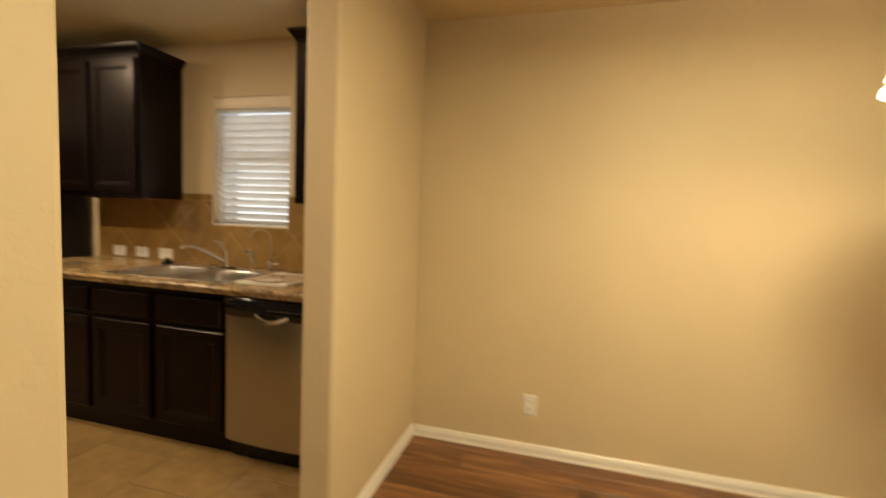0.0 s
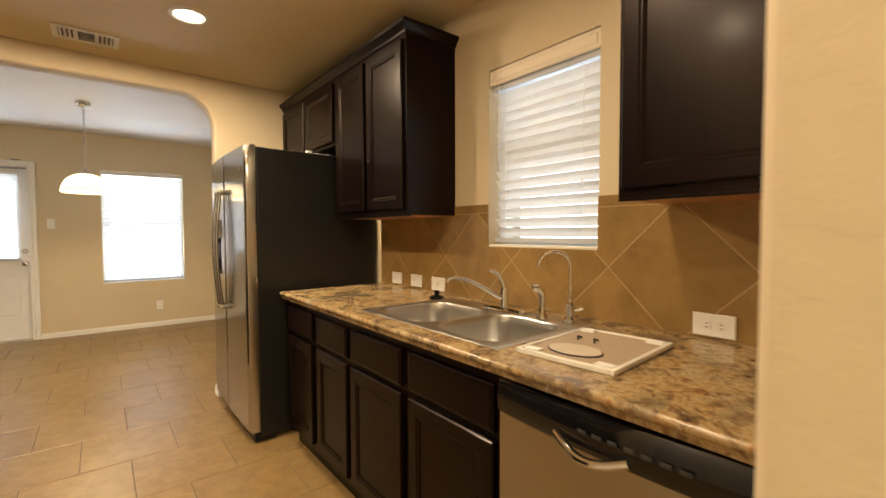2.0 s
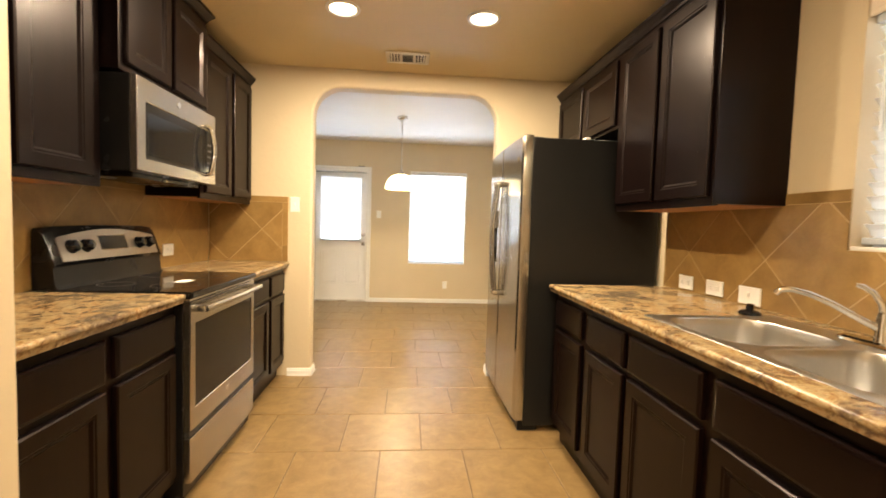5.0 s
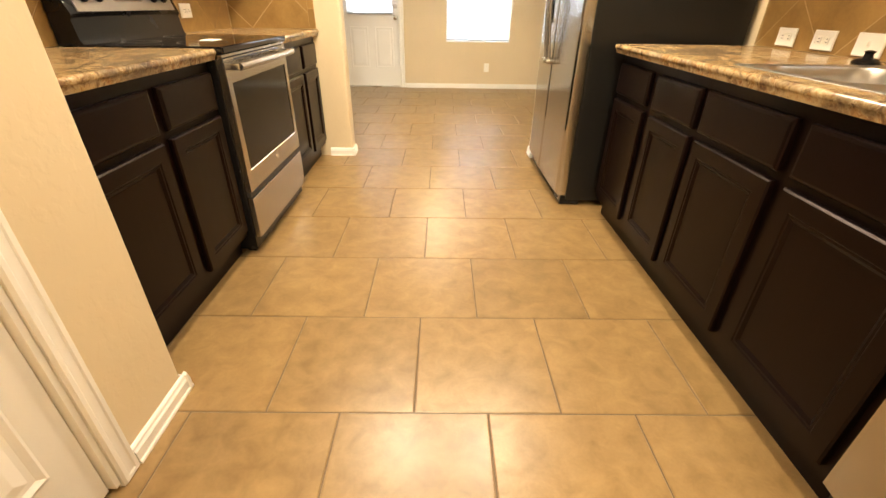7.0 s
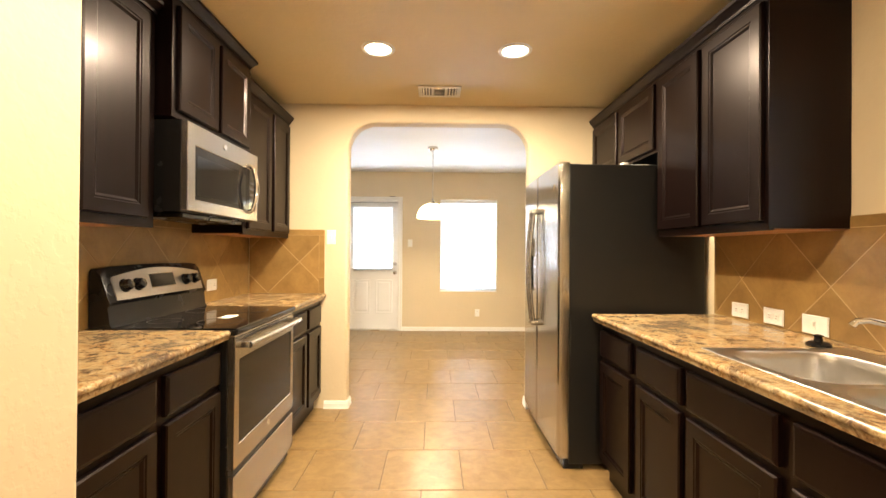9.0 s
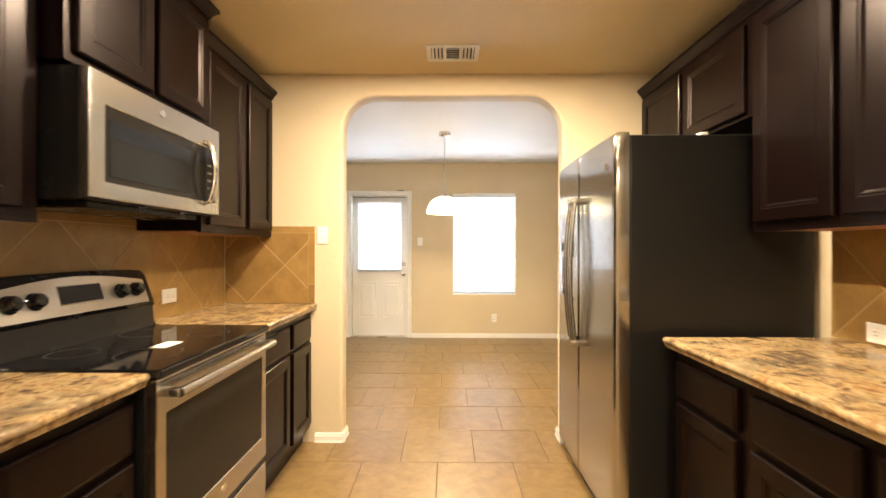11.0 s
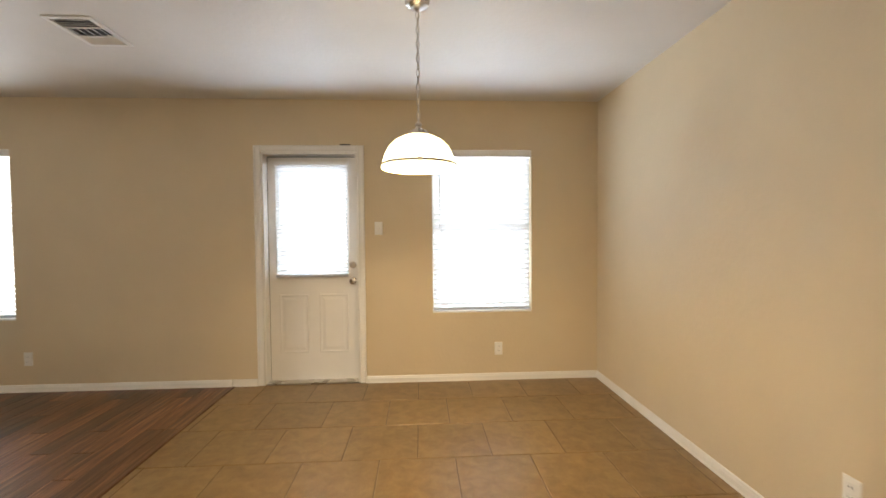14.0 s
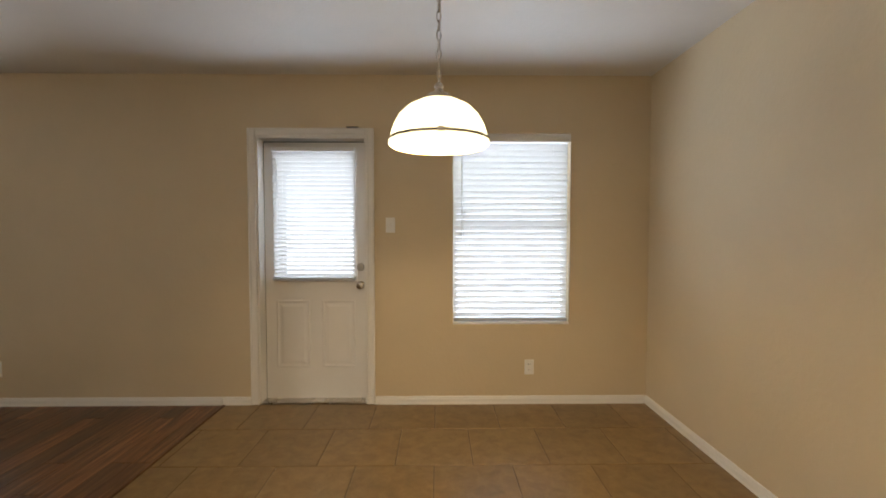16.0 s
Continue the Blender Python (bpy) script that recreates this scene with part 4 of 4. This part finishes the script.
part("drip_tray", boxed(hx0 + 0.01, hx1 - 0.01, bulge(hx1) - 0.012, -0.03, hz0 - 0.004, hz0 + 0.018, 0.005), STEEL, fd, "steel drip tray")
part("dispenser_paddle", boxed(0.205, 0.245, -0.06, -0.045, 1.09, 1.2, 0.004), SLOT, fd)
for door, hx in ((fd, SPLIT - 0.045), (rd, SPLIT + 0.045)):
    y0 = bulge(hx)
    pts = [(hx, y0 - 0.030 - 0.030 * math.sin(math.pi * i / 10), 0.768 + 0.784 * i / 10) for i in range(11)]
    bm = bmesh.new()
    for z in (0.765, 1.525):
        box(bm, hx - 0.013, hx + 0.013, y0 - 0.050, y0 + 0.010, z, z + 0.030, 0.006)
    tube(bm, pts, 0.0115, 14)
    part("handle", bm, STEEL, door, "bowed steel bar handle", True)
for x in (0.03, FW - 0.09):
    part("hinge_cover", boxed(x, x + 0.06, 0.014, 0.08, FZ - 0.013, FZ - 0.004, 0.003), BLACKSIDE, t)
bd = part("badge", lathe(bmesh.new(), [(0.019, 0), (0.018, 0.003)], 20), CHROME, rd, "small round bright badge")
bd.matrix_basis = pose(FW - 0.085, bulge(FW - 0.085) + 0.001, 1.655, 90)
t = thing("door_stop_clip", "small white plastic bracket lying on the refrigerator", "bracket", pose(1.33, 2.70, 1.7785))
part("bar", boxed(-0.02, 0.13, -0.012, 0.012, 0, 0.010, 0.003), PLATE, t)
part("foot", boxed(-0.035, 0.0, -0.018, 0.018, 0.0, 0.022, 0.004), PLATE, t)

# ---------- range ----------
RY0, RW = 2.018, 0.76
t = thing("range", "stainless electric range with a black glass cooktop", "stove", pose(-0.672, RY0, 0, 0, 0, 90))
part("body", boxed(0, RW, 0.03, 0.62, 0.02, 0.895, 0.003), BLACK, t)
part("cooktop", boxed(-0.002, RW + 0.002, -0.012, 0.565, 0.895, 0.924, 0.007), GLASSBLACK, t, "glossy black ceramic cooktop")
for cx, cy, r in ((0.20, 0.16, 0.10), (0.56, 0.16, 0.08), (0.20, 0.42, 0.075), (0.56, 0.42, 0.10)):
    part("burner_ring", lathe(bmesh.new(), [(r, 0.9242), (r, 0.9246), (r - 0.003, 0.9246), (r - 0.003, 0.9242)], 40, (cx, cy, 0), False, False), SLOT, t)
f = 0.048
bm = frame_ring(0.004, RW - 0.004, 0.315, 0.882, f - 0.004, f - 0.004, 0.097, 0.100)
od = part("oven_door", bm, STEEL, t, "brushed steel oven door")
part("oven_window", boxed(f - 0.002, RW - f + 0.002, 0.004, 0.02, 0.408, 0.786), OVENGLASS, od, "dark smoked glass")
bm = bmesh.new()
box(bm, 0.03, 0.06, -0.05, 0.004, 0.835, 0.861, 0.004)
box(bm, RW - 0.06, RW - 0.03, -0.05, 0.004, 0.835, 0.861, 0.004)
tube(bm, [(0.035, -0.048, 0.848), (RW / 2, -0.055, 0.848), (RW - 0.035, -0.048, 0.848)], 0.0145, 14)
part("handle", bm, STEEL, od, "thick steel bar handle", True)
bd = part("badge", lathe(bmesh.new(), [(0.016, 0), (0.015, 0.003)], 20), CHROME, od)
bd.matrix_basis = pose(RW / 2, 0.0, 0.372, 90)
part("vent_trim", boxed(0.004, RW - 0.004, 0.002, 0.03, 0.884, 0.894, 0.001), STEEL, t)
for i in range(4):
    part("vent_slot", boxed(0.10 + i * 0.145, 0.225 + i * 0.145, -0.0015, 0.004, 0.868, 0.874), SLOT, t)
part("drawer", boxed(0.004, RW - 0.004, 0.0, 0.03, 0.085, 0.285, 0.004), STEEL, t, "brushed steel storage drawer")
part("drawer_groove", boxed(0.01, RW - 0.01, 0.008, 0.03, 0.288, 0.312), SLOT, t)
part("leg", boxed(0.02, RW - 0.02, 0.05, 0.09, 0.0, 0.085), BLACK, t)
bm = bmesh.new()
prof = [(0.622, 0.92), (0.520, 0.92), (0.532, 0.945), (0.540, 1.02), (0.530, 1.035), (0.573, 1.172), (0.590, 1.190), (0.622, 1.190)]
def guard_loop(x, k):
    return [(x, y, 0.92 + (z - 0.92) * k) for y, z in prof]
rings(bm, [guard_loop(0.0, 0.90), guard_loop(0.012, 0.955)] + [guard_loop(RW * s, 0.97 + 0.03 * math.sin(math.pi * s)) for s in (0.1, 0.3, 0.5, 0.7, 0.9)] + [guard_loop(RW - 0.012, 0.955), guard_loop(RW, 0.90)])
bmesh.ops.recalc_face_normals(bm, faces=bm.faces)
bg = part("backguard", bm, BLACK, t, "black backguard", True)
bm = bmesh.new()
arched = [(0.040, 1.128), (0.046, 1.138)] + [(0.07 + (RW - 0.14) * i / 10, 1.143 + 0.030 * math.sin(math.pi * i / 10)) for i in range(11)] + [(RW - 0.046, 1.138), (RW - 0.040, 1.128)]
def panel_y(z):
    return 0.5245 + (z - 1.03) * 0.314
rings(bm, [[(x, panel_y(1.038), 1.038), (x, panel_y(zt), zt), (x, panel_y(zt) + 0.010, zt), (x, panel_y(1.036) + 0.010, 1.036)] for x, zt in arched])
bmesh.ops.recalc_face_normals(bm, faces=bm.faces)
part("control_panel", bm, PANELSTEEL, bg, "brushed steel control panel")
for nm, w2, h2, y, mat in (("display_frame", 0.098, 0.037, -0.002, STEEL), ("display", 0.094, 0.033, -0.004, OVENGLASS)):
    ds = part(nm, boxed(-w2, w2, y, 0.004, -h2, h2, 0.0015), mat, bg, "dark display" if nm == "display" else "")
    ds.matrix_basis = pose(RW * 0.5, panel_y(1.108), 1.108, -17.4)
for x in (0.105, 0.190, RW - 0.190, RW - 0.105):
    k = part("control_knob", lathe(bmesh.new(), [(0.031, 0), (0.031, 0.006), (0.027, 0.010), (0.025, 0.026), (0.021, 0.032), (0.008, 0.034)], 24), GLASSBLACK, bg, "glossy black round knob", True)
    k.matrix_basis = pose(x, panel_y(1.098), 1.098, 72.6)
solid("instruction_card", boxed(-0.89, -0.83, 2.30, 2.40, 0.9245, 0.926), PAPER, "small white paper card lying on the cooktop", "card")

# ---------- microwave ----------
t = thing("microwave", "stainless over-the-range microwave hung under a cabinet", "microwave", pose(-0.900, 2.052, 1.43, 0, 0, 90))
MW, MH = 0.735, 0.405
part("body", boxed(0, MW, 0.028, -0.900 - LX - 0.004, 0, MH, 0.003), BLACK, t)
dx = MW - 0.125
bm = frame_ring(0.003, MW - 0.003, 0.006, MH - 0.004, 0.060, 0.034, 0.055, 0.098)
md = part("door", bm, STEEL, t, "brushed steel door frame")
part("door_window", boxed(0.061, dx + 0.018, 0.006, 0.02, 0.060, MH - 0.100), OVENGLASS, md, "dark tinted glass")
part("inner_window", boxed(0.085, dx - 0.030, 0.0045, 0.0065, 0.082, MH - 0.142), GLASSBLACK, md, "perforated dark viewing screen")
part("keypad", boxed(dx + 0.020, MW - 0.035, 0.005, 0.02, 0.060, MH - 0.100), GLASSBLACK, t, "black touch keypad")
for i in range(5):
    part("key_row", boxed(dx + 0.032, MW - 0.046, 0.0042, 0.0052, 0.085 + i * 0.034, 0.094 + i * 0.034), SLOT, t)
pts = [(dx, 0.004, 0.052), (dx, -0.020, 0.060)] + [(dx, -0.028 - 0.020 * math.sin(math.pi * i / 8), 0.070 + (MH - 0.172) * i / 8) for i in range(9)] + [(dx, -0.020, MH - 0.092), (dx, 0.004, MH - 0.084)]
part("handle", tube(bmesh.new(), pts, 0.0125, 12), CHROME, md, "bowed bright handle", True)
bd = part("badge", lathe(bmesh.new(), [(0.015, 0), (0.014, 0.003)], 20), CHROME, md)
bd.matrix_basis = pose(MW * 0.45, 0.0, MH - 0.045, 90)
part("vent_grille", boxed(0.05, MW - 0.10, 0.05, 0.30, -0.022, 0.0, 0.003), BLACK, t, "black vent filter underneath")

# ---------- plates on walls ----------
def plate(kind, m, label, category, wide=0.072, high=0.117):
    t = thing(kind, label, category, m, "wall plates")
    part("cover_plate", stepped(bmesh.new(), -wide / 2, wide / 2, -high / 2, high / 2, [(0, 0.0), (0, -0.003), (0.004, -0.0065)]), PLATE, t)
    if kind == "light_switch":
        part("toggle", boxed(-0.005, 0.005, -0.016, -0.006, -0.004, 0.014, 0.002), PLATE, t)
        part("toggle_frame", boxed(-0.008, 0.008, -0.0085, -0.0055, -0.018, 0.018, 0.001), PLATE, t)
        return t
    lying = wide > high
    for s in (-1, 1):
        cx, cz = (s * 0.021, 0) if lying else (0, s * 0.021)
        sock = part("socket", boxed(cx - 0.014, cx + 0.014, -0.0085, -0.006, cz - 0.014, cz + 0.014, 0.003), PLATE, t)
        for q in (-0.006, 0.006):
            a, b = (0.0045, 0.0012) if lying else (0.0012, 0.0045)
            ox, oz = (0.002, q) if lying else (q, 0.002)
            part("slot", boxed(cx + ox - a, cx + ox + a, -0.0092, -0.0084, cz + oz - b, cz + oz + b), SLOT, sock)
    return t


SPX = RX - 0.0105
for y in (2.365, 2.145):
    plate("wall_outlet", pose(SPX, y, 0.968, 0, 0, -90), "white outlet plate on the brown tile backsplash", "outlet", 0.117, 0.075)
plate("light_switch", pose(SPX, 1.925, 0.966, 0, 0, -90), "white switch plate on the brown tile backsplash", "switch", 0.125, 0.08)
plate("wall_outlet", pose(SPX, 0.487, 0.965, 0, 0, -90), "white outlet plate near the dishwasher", "outlet", 0.125, 0.075)
plate("wall_outlet", pose(LX + 0.0105, 3.03, 1.03, 0, 0, 90), "white outlet plate behind the range worktop", "outlet", 0.117, 0.075)
plate("light_switch", pose(-0.652, AY0, 1.37), "white light switch beside the arch", "switch", 0.072, 0.117)
plate("light_switch", pose(-0.222, BY, 1.39), "white light switch beside the back door", "switch")
plate("wall_outlet", pose(0.852, BY, 0.287), "white outlet plate under the dining window", "outlet")
plate("wall_outlet", pose(-3.24, BY, 0.285), "white outlet plate low on the living room wall", "outlet")
plate("wall_outlet", pose(DRX, 4.63, 0.335, 0, 0, -90), "white outlet plate low on the dining room side wall", "outlet")
plate("wall_outlet", pose(FRX, -0.735, 0.285, 0, 0, -90), "white outlet plate low on the front room wall", "outlet")


# ---------- ceiling fixtures ----------
t = thing("recessed_light", "lit recessed ceiling light with a white trim ring", "ceiling light", pose(CANS[0][0], CANS[0][1], CEIL), "recessed kitchen lights")
part("trim_ring", lathe(bmesh.new(), [(0.098, -0.0005), (0.096, -0.006), (0.078, -0.009), (0.074, -0.004), (0.074, -0.0005)], 40, (0, 0, 0), False, False), TRIM, t, smooth=True)
part("lens", lathe(bmesh.new(), [(0.074, -0.003), (0.05, -0.0065), (0.01, -0.0075)], 40), LENS, t, "glowing lens", True)
for cx, cy in CANS[1:]:
    copy_thing(t, pose(cx, cy, CEIL))


def vent(w, d, m, label):
    t = thing("ceiling_vent", label, "vent", m, "ceiling air vents")
    bm = bmesh.new()
    f = 0.028
    for a in ((-w / 2, w / 2, -d / 2, -d / 2 + f), (-w / 2, w / 2, d / 2 - f, d / 2), (-w / 2, -w / 2 + f, -d / 2 + f, d / 2 - f), (w / 2 - f, w / 2, -d / 2 + f, d / 2 - f)):
        box(bm, *a, -0.010, -0.0005, 0.003)
    part("frame", bm, TRIM, t)
    part("backing", boxed(-w / 2 + f, w / 2 - f, -d / 2 + f, d / 2 - f, -0.002, -0.0006), SLOT, t)
    third = (w - 2 * f) / 3
    for i in (1, 2):
        part("divider", boxed(-w / 2 + f + third * i - 0.004, -w / 2 + f + third * i + 0.004, -d / 2 + f, d / 2 - f, -0.009, -0.002), TRIM, t)
    for s in (0, 2):
        for i in range(4):
            sl = part("slat", boxed(-0.0075, 0.0075, -d / 2 + f, d / 2 - f, -0.001, 0.001), TRIM, t)
            sl.matrix_basis = pose(-w / 2 + f + third * s + third * (i + 0.5) / 4, 0, -0.008, 0, 40 if s else -40)
    for i in range(5):
        sl = part("slat", boxed(-third / 2 + 0.004, third / 2 - 0.004, -0.0075, 0.0075, -0.001, 0.001), TRIM, t)
        sl.matrix_basis = pose(0, -d / 2 + f + (d - 2 * f) * (i + 0.5) / 5, -0.008, 40)
    return t


vent(0.31, 0.20, pose(0.207, 3.30, CEIL), "white three-way ceiling air vent in the kitchen")
vent(0.36, 0.26, pose(-1.75, 5.75, CEIL_D, 0, 0, 90), "white ceiling air vent in the dining room")


def pendant(m, drop, label, glass):
    """Origin at the ceiling; the glass bowl's rim hangs at -drop."""
    t = thing("pendant_lamp", label, "lamp", m, "glass pendant lamps")
    part("canopy", lathe(bmesh.new(), [(0.062, 0.0), (0.063, -0.02), (0.058, -0.038), (0.036, -0.052), (0.012, -0.058), (0.006, -0.066)], 32), NICKEL, t, smooth=True)
    top = -drop + 0.173
    n = int((-0.066 - top - 0.03) / 0.034)
    step = (-0.066 - top - 0.03) / n
    link = [(0.0085 * math.cos(a), 0, 0.0215 * math.sin(a)) for a in (2 * math.pi * i / 12 for i in range(13))]
    bm = tube(bmesh.new(), link, 0.0024, 6)
    me = mesh_of("chain_link", bm, NICKEL, True)
    for i in range(n):
        lk = new("chain_link", me)
        lk.parent = t
        lk.matrix_basis = pose(0, 0, -0.066 - step * (i + 0.5), 0, 0, 90 * (i % 2) + 20)
    part("cord", tube(bmesh.new(), [(0.004, 0.003, -0.04), (0.006, -0.004, (top - 0.05) / 2), (0, 0, top + 0.02)], 0.002, 6), PAPER, t)
    part("cap", lathe(bmesh.new(), [(0.006, top + 0.052), (0.016, top + 0.044), (0.018, top + 0.034), (0.012, top + 0.028), (0.022, top + 0.014), (0.042, top + 0.006), (0.057, top - 0.012), (0.060, top - 0.022)], 32), NICKEL, t, "domed nickel cap", True)
    z = -drop
    outer = [(0.05, z + 0.170), (0.085, z + 0.160), (0.125, z + 0.138), (0.158, z + 0.104), (0.180, z + 0.062), (0.192, z + 0.020), (0.196, z), (0.199, z - 0.012), (0.196, z - 0.014)]
    outer = [(r * 0.97, z + (h - z) * 0.93) for r, h in outer]
    inner = [(r - 0.006, h - 0.004) for r, h in outer[::-1]]
    part("shade", lathe(bmesh.new(), outer + inner, 56, (0, 0, 0), False, False), glass, t, "glowing marbled white glass bowl", True)
    part("rim_band", lathe(bmesh.new(), [(0.1885, z + 0.010), (0.1925, z + 0.010), (0.1945, z - 0.001), (0.1905, z - 0.001)], 56, (0, 0, 0), False, False), NICKEL, t, "thin dark metal band", True)
    for a in range(3):
        part("band_clip", boxed(0.190, 0.198, -0.012, 0.012, z - 0.004, z + 0.014, 0.001), PLATE, t).matrix_basis = pose(0, 0, 0, 0, 0, 120 * a - 88)
    return t


pendant(pose(0.145, 5.34, CEIL_D), 0.845, "glass bowl pendant lamp on a nickel chain, lit", SHADE)
pendant(pose(0.70, -1.85, CEIL_F), 0.70, "glass bowl pendant lamp in the front room, lit", SHADE_F)


t = thing("ceiling_light", "unseen dome light, added to brighten the front room", "ceiling light", pose(0.1, -1.45, CEIL_F))
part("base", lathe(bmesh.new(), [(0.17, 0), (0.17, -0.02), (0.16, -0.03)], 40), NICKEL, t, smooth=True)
part("dome", lathe(bmesh.new(), [(0.158, -0.03), (0.15, -0.07), (0.12, -0.105), (0.06, -0.13), (0.01, -0.137)], 40), SHADE_F, t, "glowing dome of the added light", True)


# ---------- tiled backsplash ----------
def clip(poly, x0, x1, z0, z1):
    for axis, lim, sign in ((0, x0, 1), (0, x1, -1), (1, z0, 1), (1, z1, -1)):
        out = []
        for i, p in enumerate(poly):
            q = poly[(i + 1) % len(poly)]
            a, b = (p[axis] - lim) * sign, (q[axis] - lim) * sign
            if a >= 0:
                out.append(p)
            if a * b < 0:
                s = a / (a - b)
                out.append((p[0] + (q[0] - p[0]) * s, p[1] + (q[1] - p[1]) * s))
        poly = out
        if len(poly) < 3:
            return []
    return poly


def splash(name, rects, m, label, origin, border):
    """Diagonal wall tiles with a straight border course; local x along the wall, -y out of it."""
    t = thing(name, label, "backsplash", m, kind="structure")
    bm = bmesh.new()
    for x0, x1, z0, z1 in rects:
        box(bm, x0, x1, -0.0066, -0.0005, z0, z1)
    for a, b, c, d2 in border:
        box(bm, a, b, -0.0066, -0.0005, c, d2)
    part("grout", bm, SPLASHGROUT, t)
    s = 0.354
    h = s / math.sqrt(2)
    def laid(pieces):
        """One tile: prisms over the pieces that the walls leave of it."""
        bm = bmesh.new()
        for q in pieces:
            rings(bm, [[(x, -0.004, z) for x, z in q], [(x, -0.0078, z) for x, z in q]], False, True)
        bmesh.ops.recalc_face_normals(bm, faces=bm.faces)
        part("tile", bm, SPLASHTILE, t)
    k, e = h - 0.0036, 0.0015
    for i in range(-14, 15):
        for j in range(-10, 11):
            if (i + j) % 2:
                continue
            cx, cz = origin[0] + i * h, origin[1] + j * h
            diamond = [(cx - k, cz), (cx, cz - k), (cx + k, cz), (cx, cz + k)]
            got = [q for q in (clip(diamond, x0, x1, z0 + e, z1 - e) for x0, x1, z0, z1 in rects) if q]
            if got:
                laid(got)
    for a, b, c, d2 in border:
        laid([[(a + e, c + e), (b - e, c + e), (b - e, d2 - e), (a + e, d2 - e)]])
    return t


SB, ST, BORD = 0.919, 1.410, 0.045
Y0 = 2.578     # local x = Y0 - y on the sink wall
def loc(y):
    return Y0 - y
zt = ST - BORD
sink_rects = [(loc(Y0), loc(KW[1]), SB, zt), (loc(KW[1]), loc(KW[0]), SB, KW[2]), (loc(KW[0]), loc(SY1 + 0.002), SB, zt)]
sink_border = []
for a, b in ((loc(Y0), loc(KW[1])), (loc(KW[0]), loc(SY1 + 0.002))):
    n = max(1, round((b - a) / 0.33))
    sink_border += [(a + (b - a) * i / n, a + (b - a) * (i + 1) / n, zt, ST) for i in range(n)]
splash("backsplash_sink", sink_rects, pose(RX, Y0, 0, 0, 0, -90), "brown diagonal tile backsplash behind the sink", (loc(0.858) + 0.25, 1.131), sink_border)
ww = AY0 - PY
ST = 1.43
zt = ST - BORD
stove_border = [(ww * i / 7, ww * (i + 1) / 7, zt, ST) for i in range(7)]
splash("backsplash_stove", [(0.002, ww - 0.012, SB, zt)], pose(LX, PY, 0, 0, 0, 90), "brown diagonal tile backsplash behind the range", (2.21, 1.165), stove_border)
aw = -0.702 - LX
splash("backsplash_arch", [(0.012, aw - BORD, SB, zt)], pose(LX, AY0, 0), "brown diagonal tile backsplash beside the arch", (0.66, 1.172),
       [(0.012, aw * 0.5, zt, ST), (aw * 0.5, aw, zt, ST), (aw - BORD, aw, 1.045, zt), (aw - BORD, aw, SB, 1.045)])

# ---------- floors ----------
TX, TY, TX0, TY0, GAP = 0.449, 0.4565, -0.105, 1.065, 0.0045
tiles = thing("floor_tile_area", "tan square ceramic floor tiles laid in a running bond", "floor", kind="structure")
tile_mesh = {}


def floor_piece(parent, name, x0, x1, y0, y1, material, cache, top=0.0, bev=0.0025):
    key = (name, round(x1 - x0, 3), round(y1 - y0, 3))
    if key not in cache:
        w, d = (x1 - x0) / 2, (y1 - y0) / 2
        bm = bmesh.new()
        rings(bm, [[(-w, -d, -0.012), (w, -d, -0.012), (w, d, -0.012), (-w, d, -0.012)], [(-w, -d, -bev), (w, -d, -bev), (w, d, -bev), (-w, d, -bev)],
                   [(-w + bev, -d + bev, 0), (w - bev, -d + bev, 0), (w - bev, d - bev, 0), (-w + bev, d - bev, 0)]], False, True)
        bmesh.ops.recalc_face_normals(bm, faces=bm.faces)
        cache[key] = mesh_of(name, bm, material)
    ob = new(name, cache[key])
    ob.parent = parent
    ob.matrix_basis = pose((x0 + x1) / 2, (y0 + y1) / 2, top)
    return ob


def lay_tiles(ax0, ax1, ay0, ay1):
    for r in range(-4, 16):
        y0, y1 = max(ay0, TY0 + r * TY), min(ay1, TY0 + (r + 1) * TY)
        if y1 - y0 < 0.02:
            continue
        off = TX0 + (TX / 2 if r % 2 == 0 else 0)
        for c in range(-12, 12):
            x0, x1 = max(ax0, off + c * TX), min(ax1, off + (c + 1) * TX)
            if x1 - x0 < 0.02:
                continue
            floor_piece(tiles, "tile", x0 + GAP / 2, x1 - GAP / 2, y0 + GAP / 2, y1 - GAP / 2, FLOORTILE, tile_mesh)


lay_tiles(-1.50, RX, SY0, BY)
part("grout_bed", boxed(-1.50, RX, SY0, BY, -0.0118, -0.0028), GROUT, tiles)
structure("trim_floor_strip", boxed(-1.52, -1.502, AY1, BY, -0.01, 0.006, 0.002), PLANK, "dark wooden strip between tile and planks", "trim")

plank_cache = {}
rng = random.Random(7)


def lay_planks(name, ax0, ax1, ay0, ay1, pw, label):
    area = thing(name, label, "floor", kind="structure")
    x = ax0
    while x < ax1 - 0.01:
        x1 = min(ax1, x + pw)
        y = ay0 - rng.choice((0.0, 0.3, 0.6, 0.9))
        while y < ay1:
            a, b = max(ay0, y), min(ay1, y + 1.2)
            if b - a > 0.03:
                floor_piece(area, "plank", x + 0.0006, x1 - 0.0006, a + 0.0006, b - 0.0006, PLANK, plank_cache, 0.0, 0.0015)
            y += 1.2
        x = x1
    return area


lay_planks("floor_living_planks", FAR_X, -1.522, AY1, BY, 0.127, "dark brown wooden floor planks in the living area")
lay_planks("floor_front_planks", -3.0, FRX, NEAR_Y, SY0, 0.127, "dark brown wooden floor planks in the front room")
structure("floor_front_rest", boxed(FAR_X, -3.002, NEAR_Y, SY0, -0.012, -0.001), PLANK, "dark brown wooden floor out of sight", "floor")
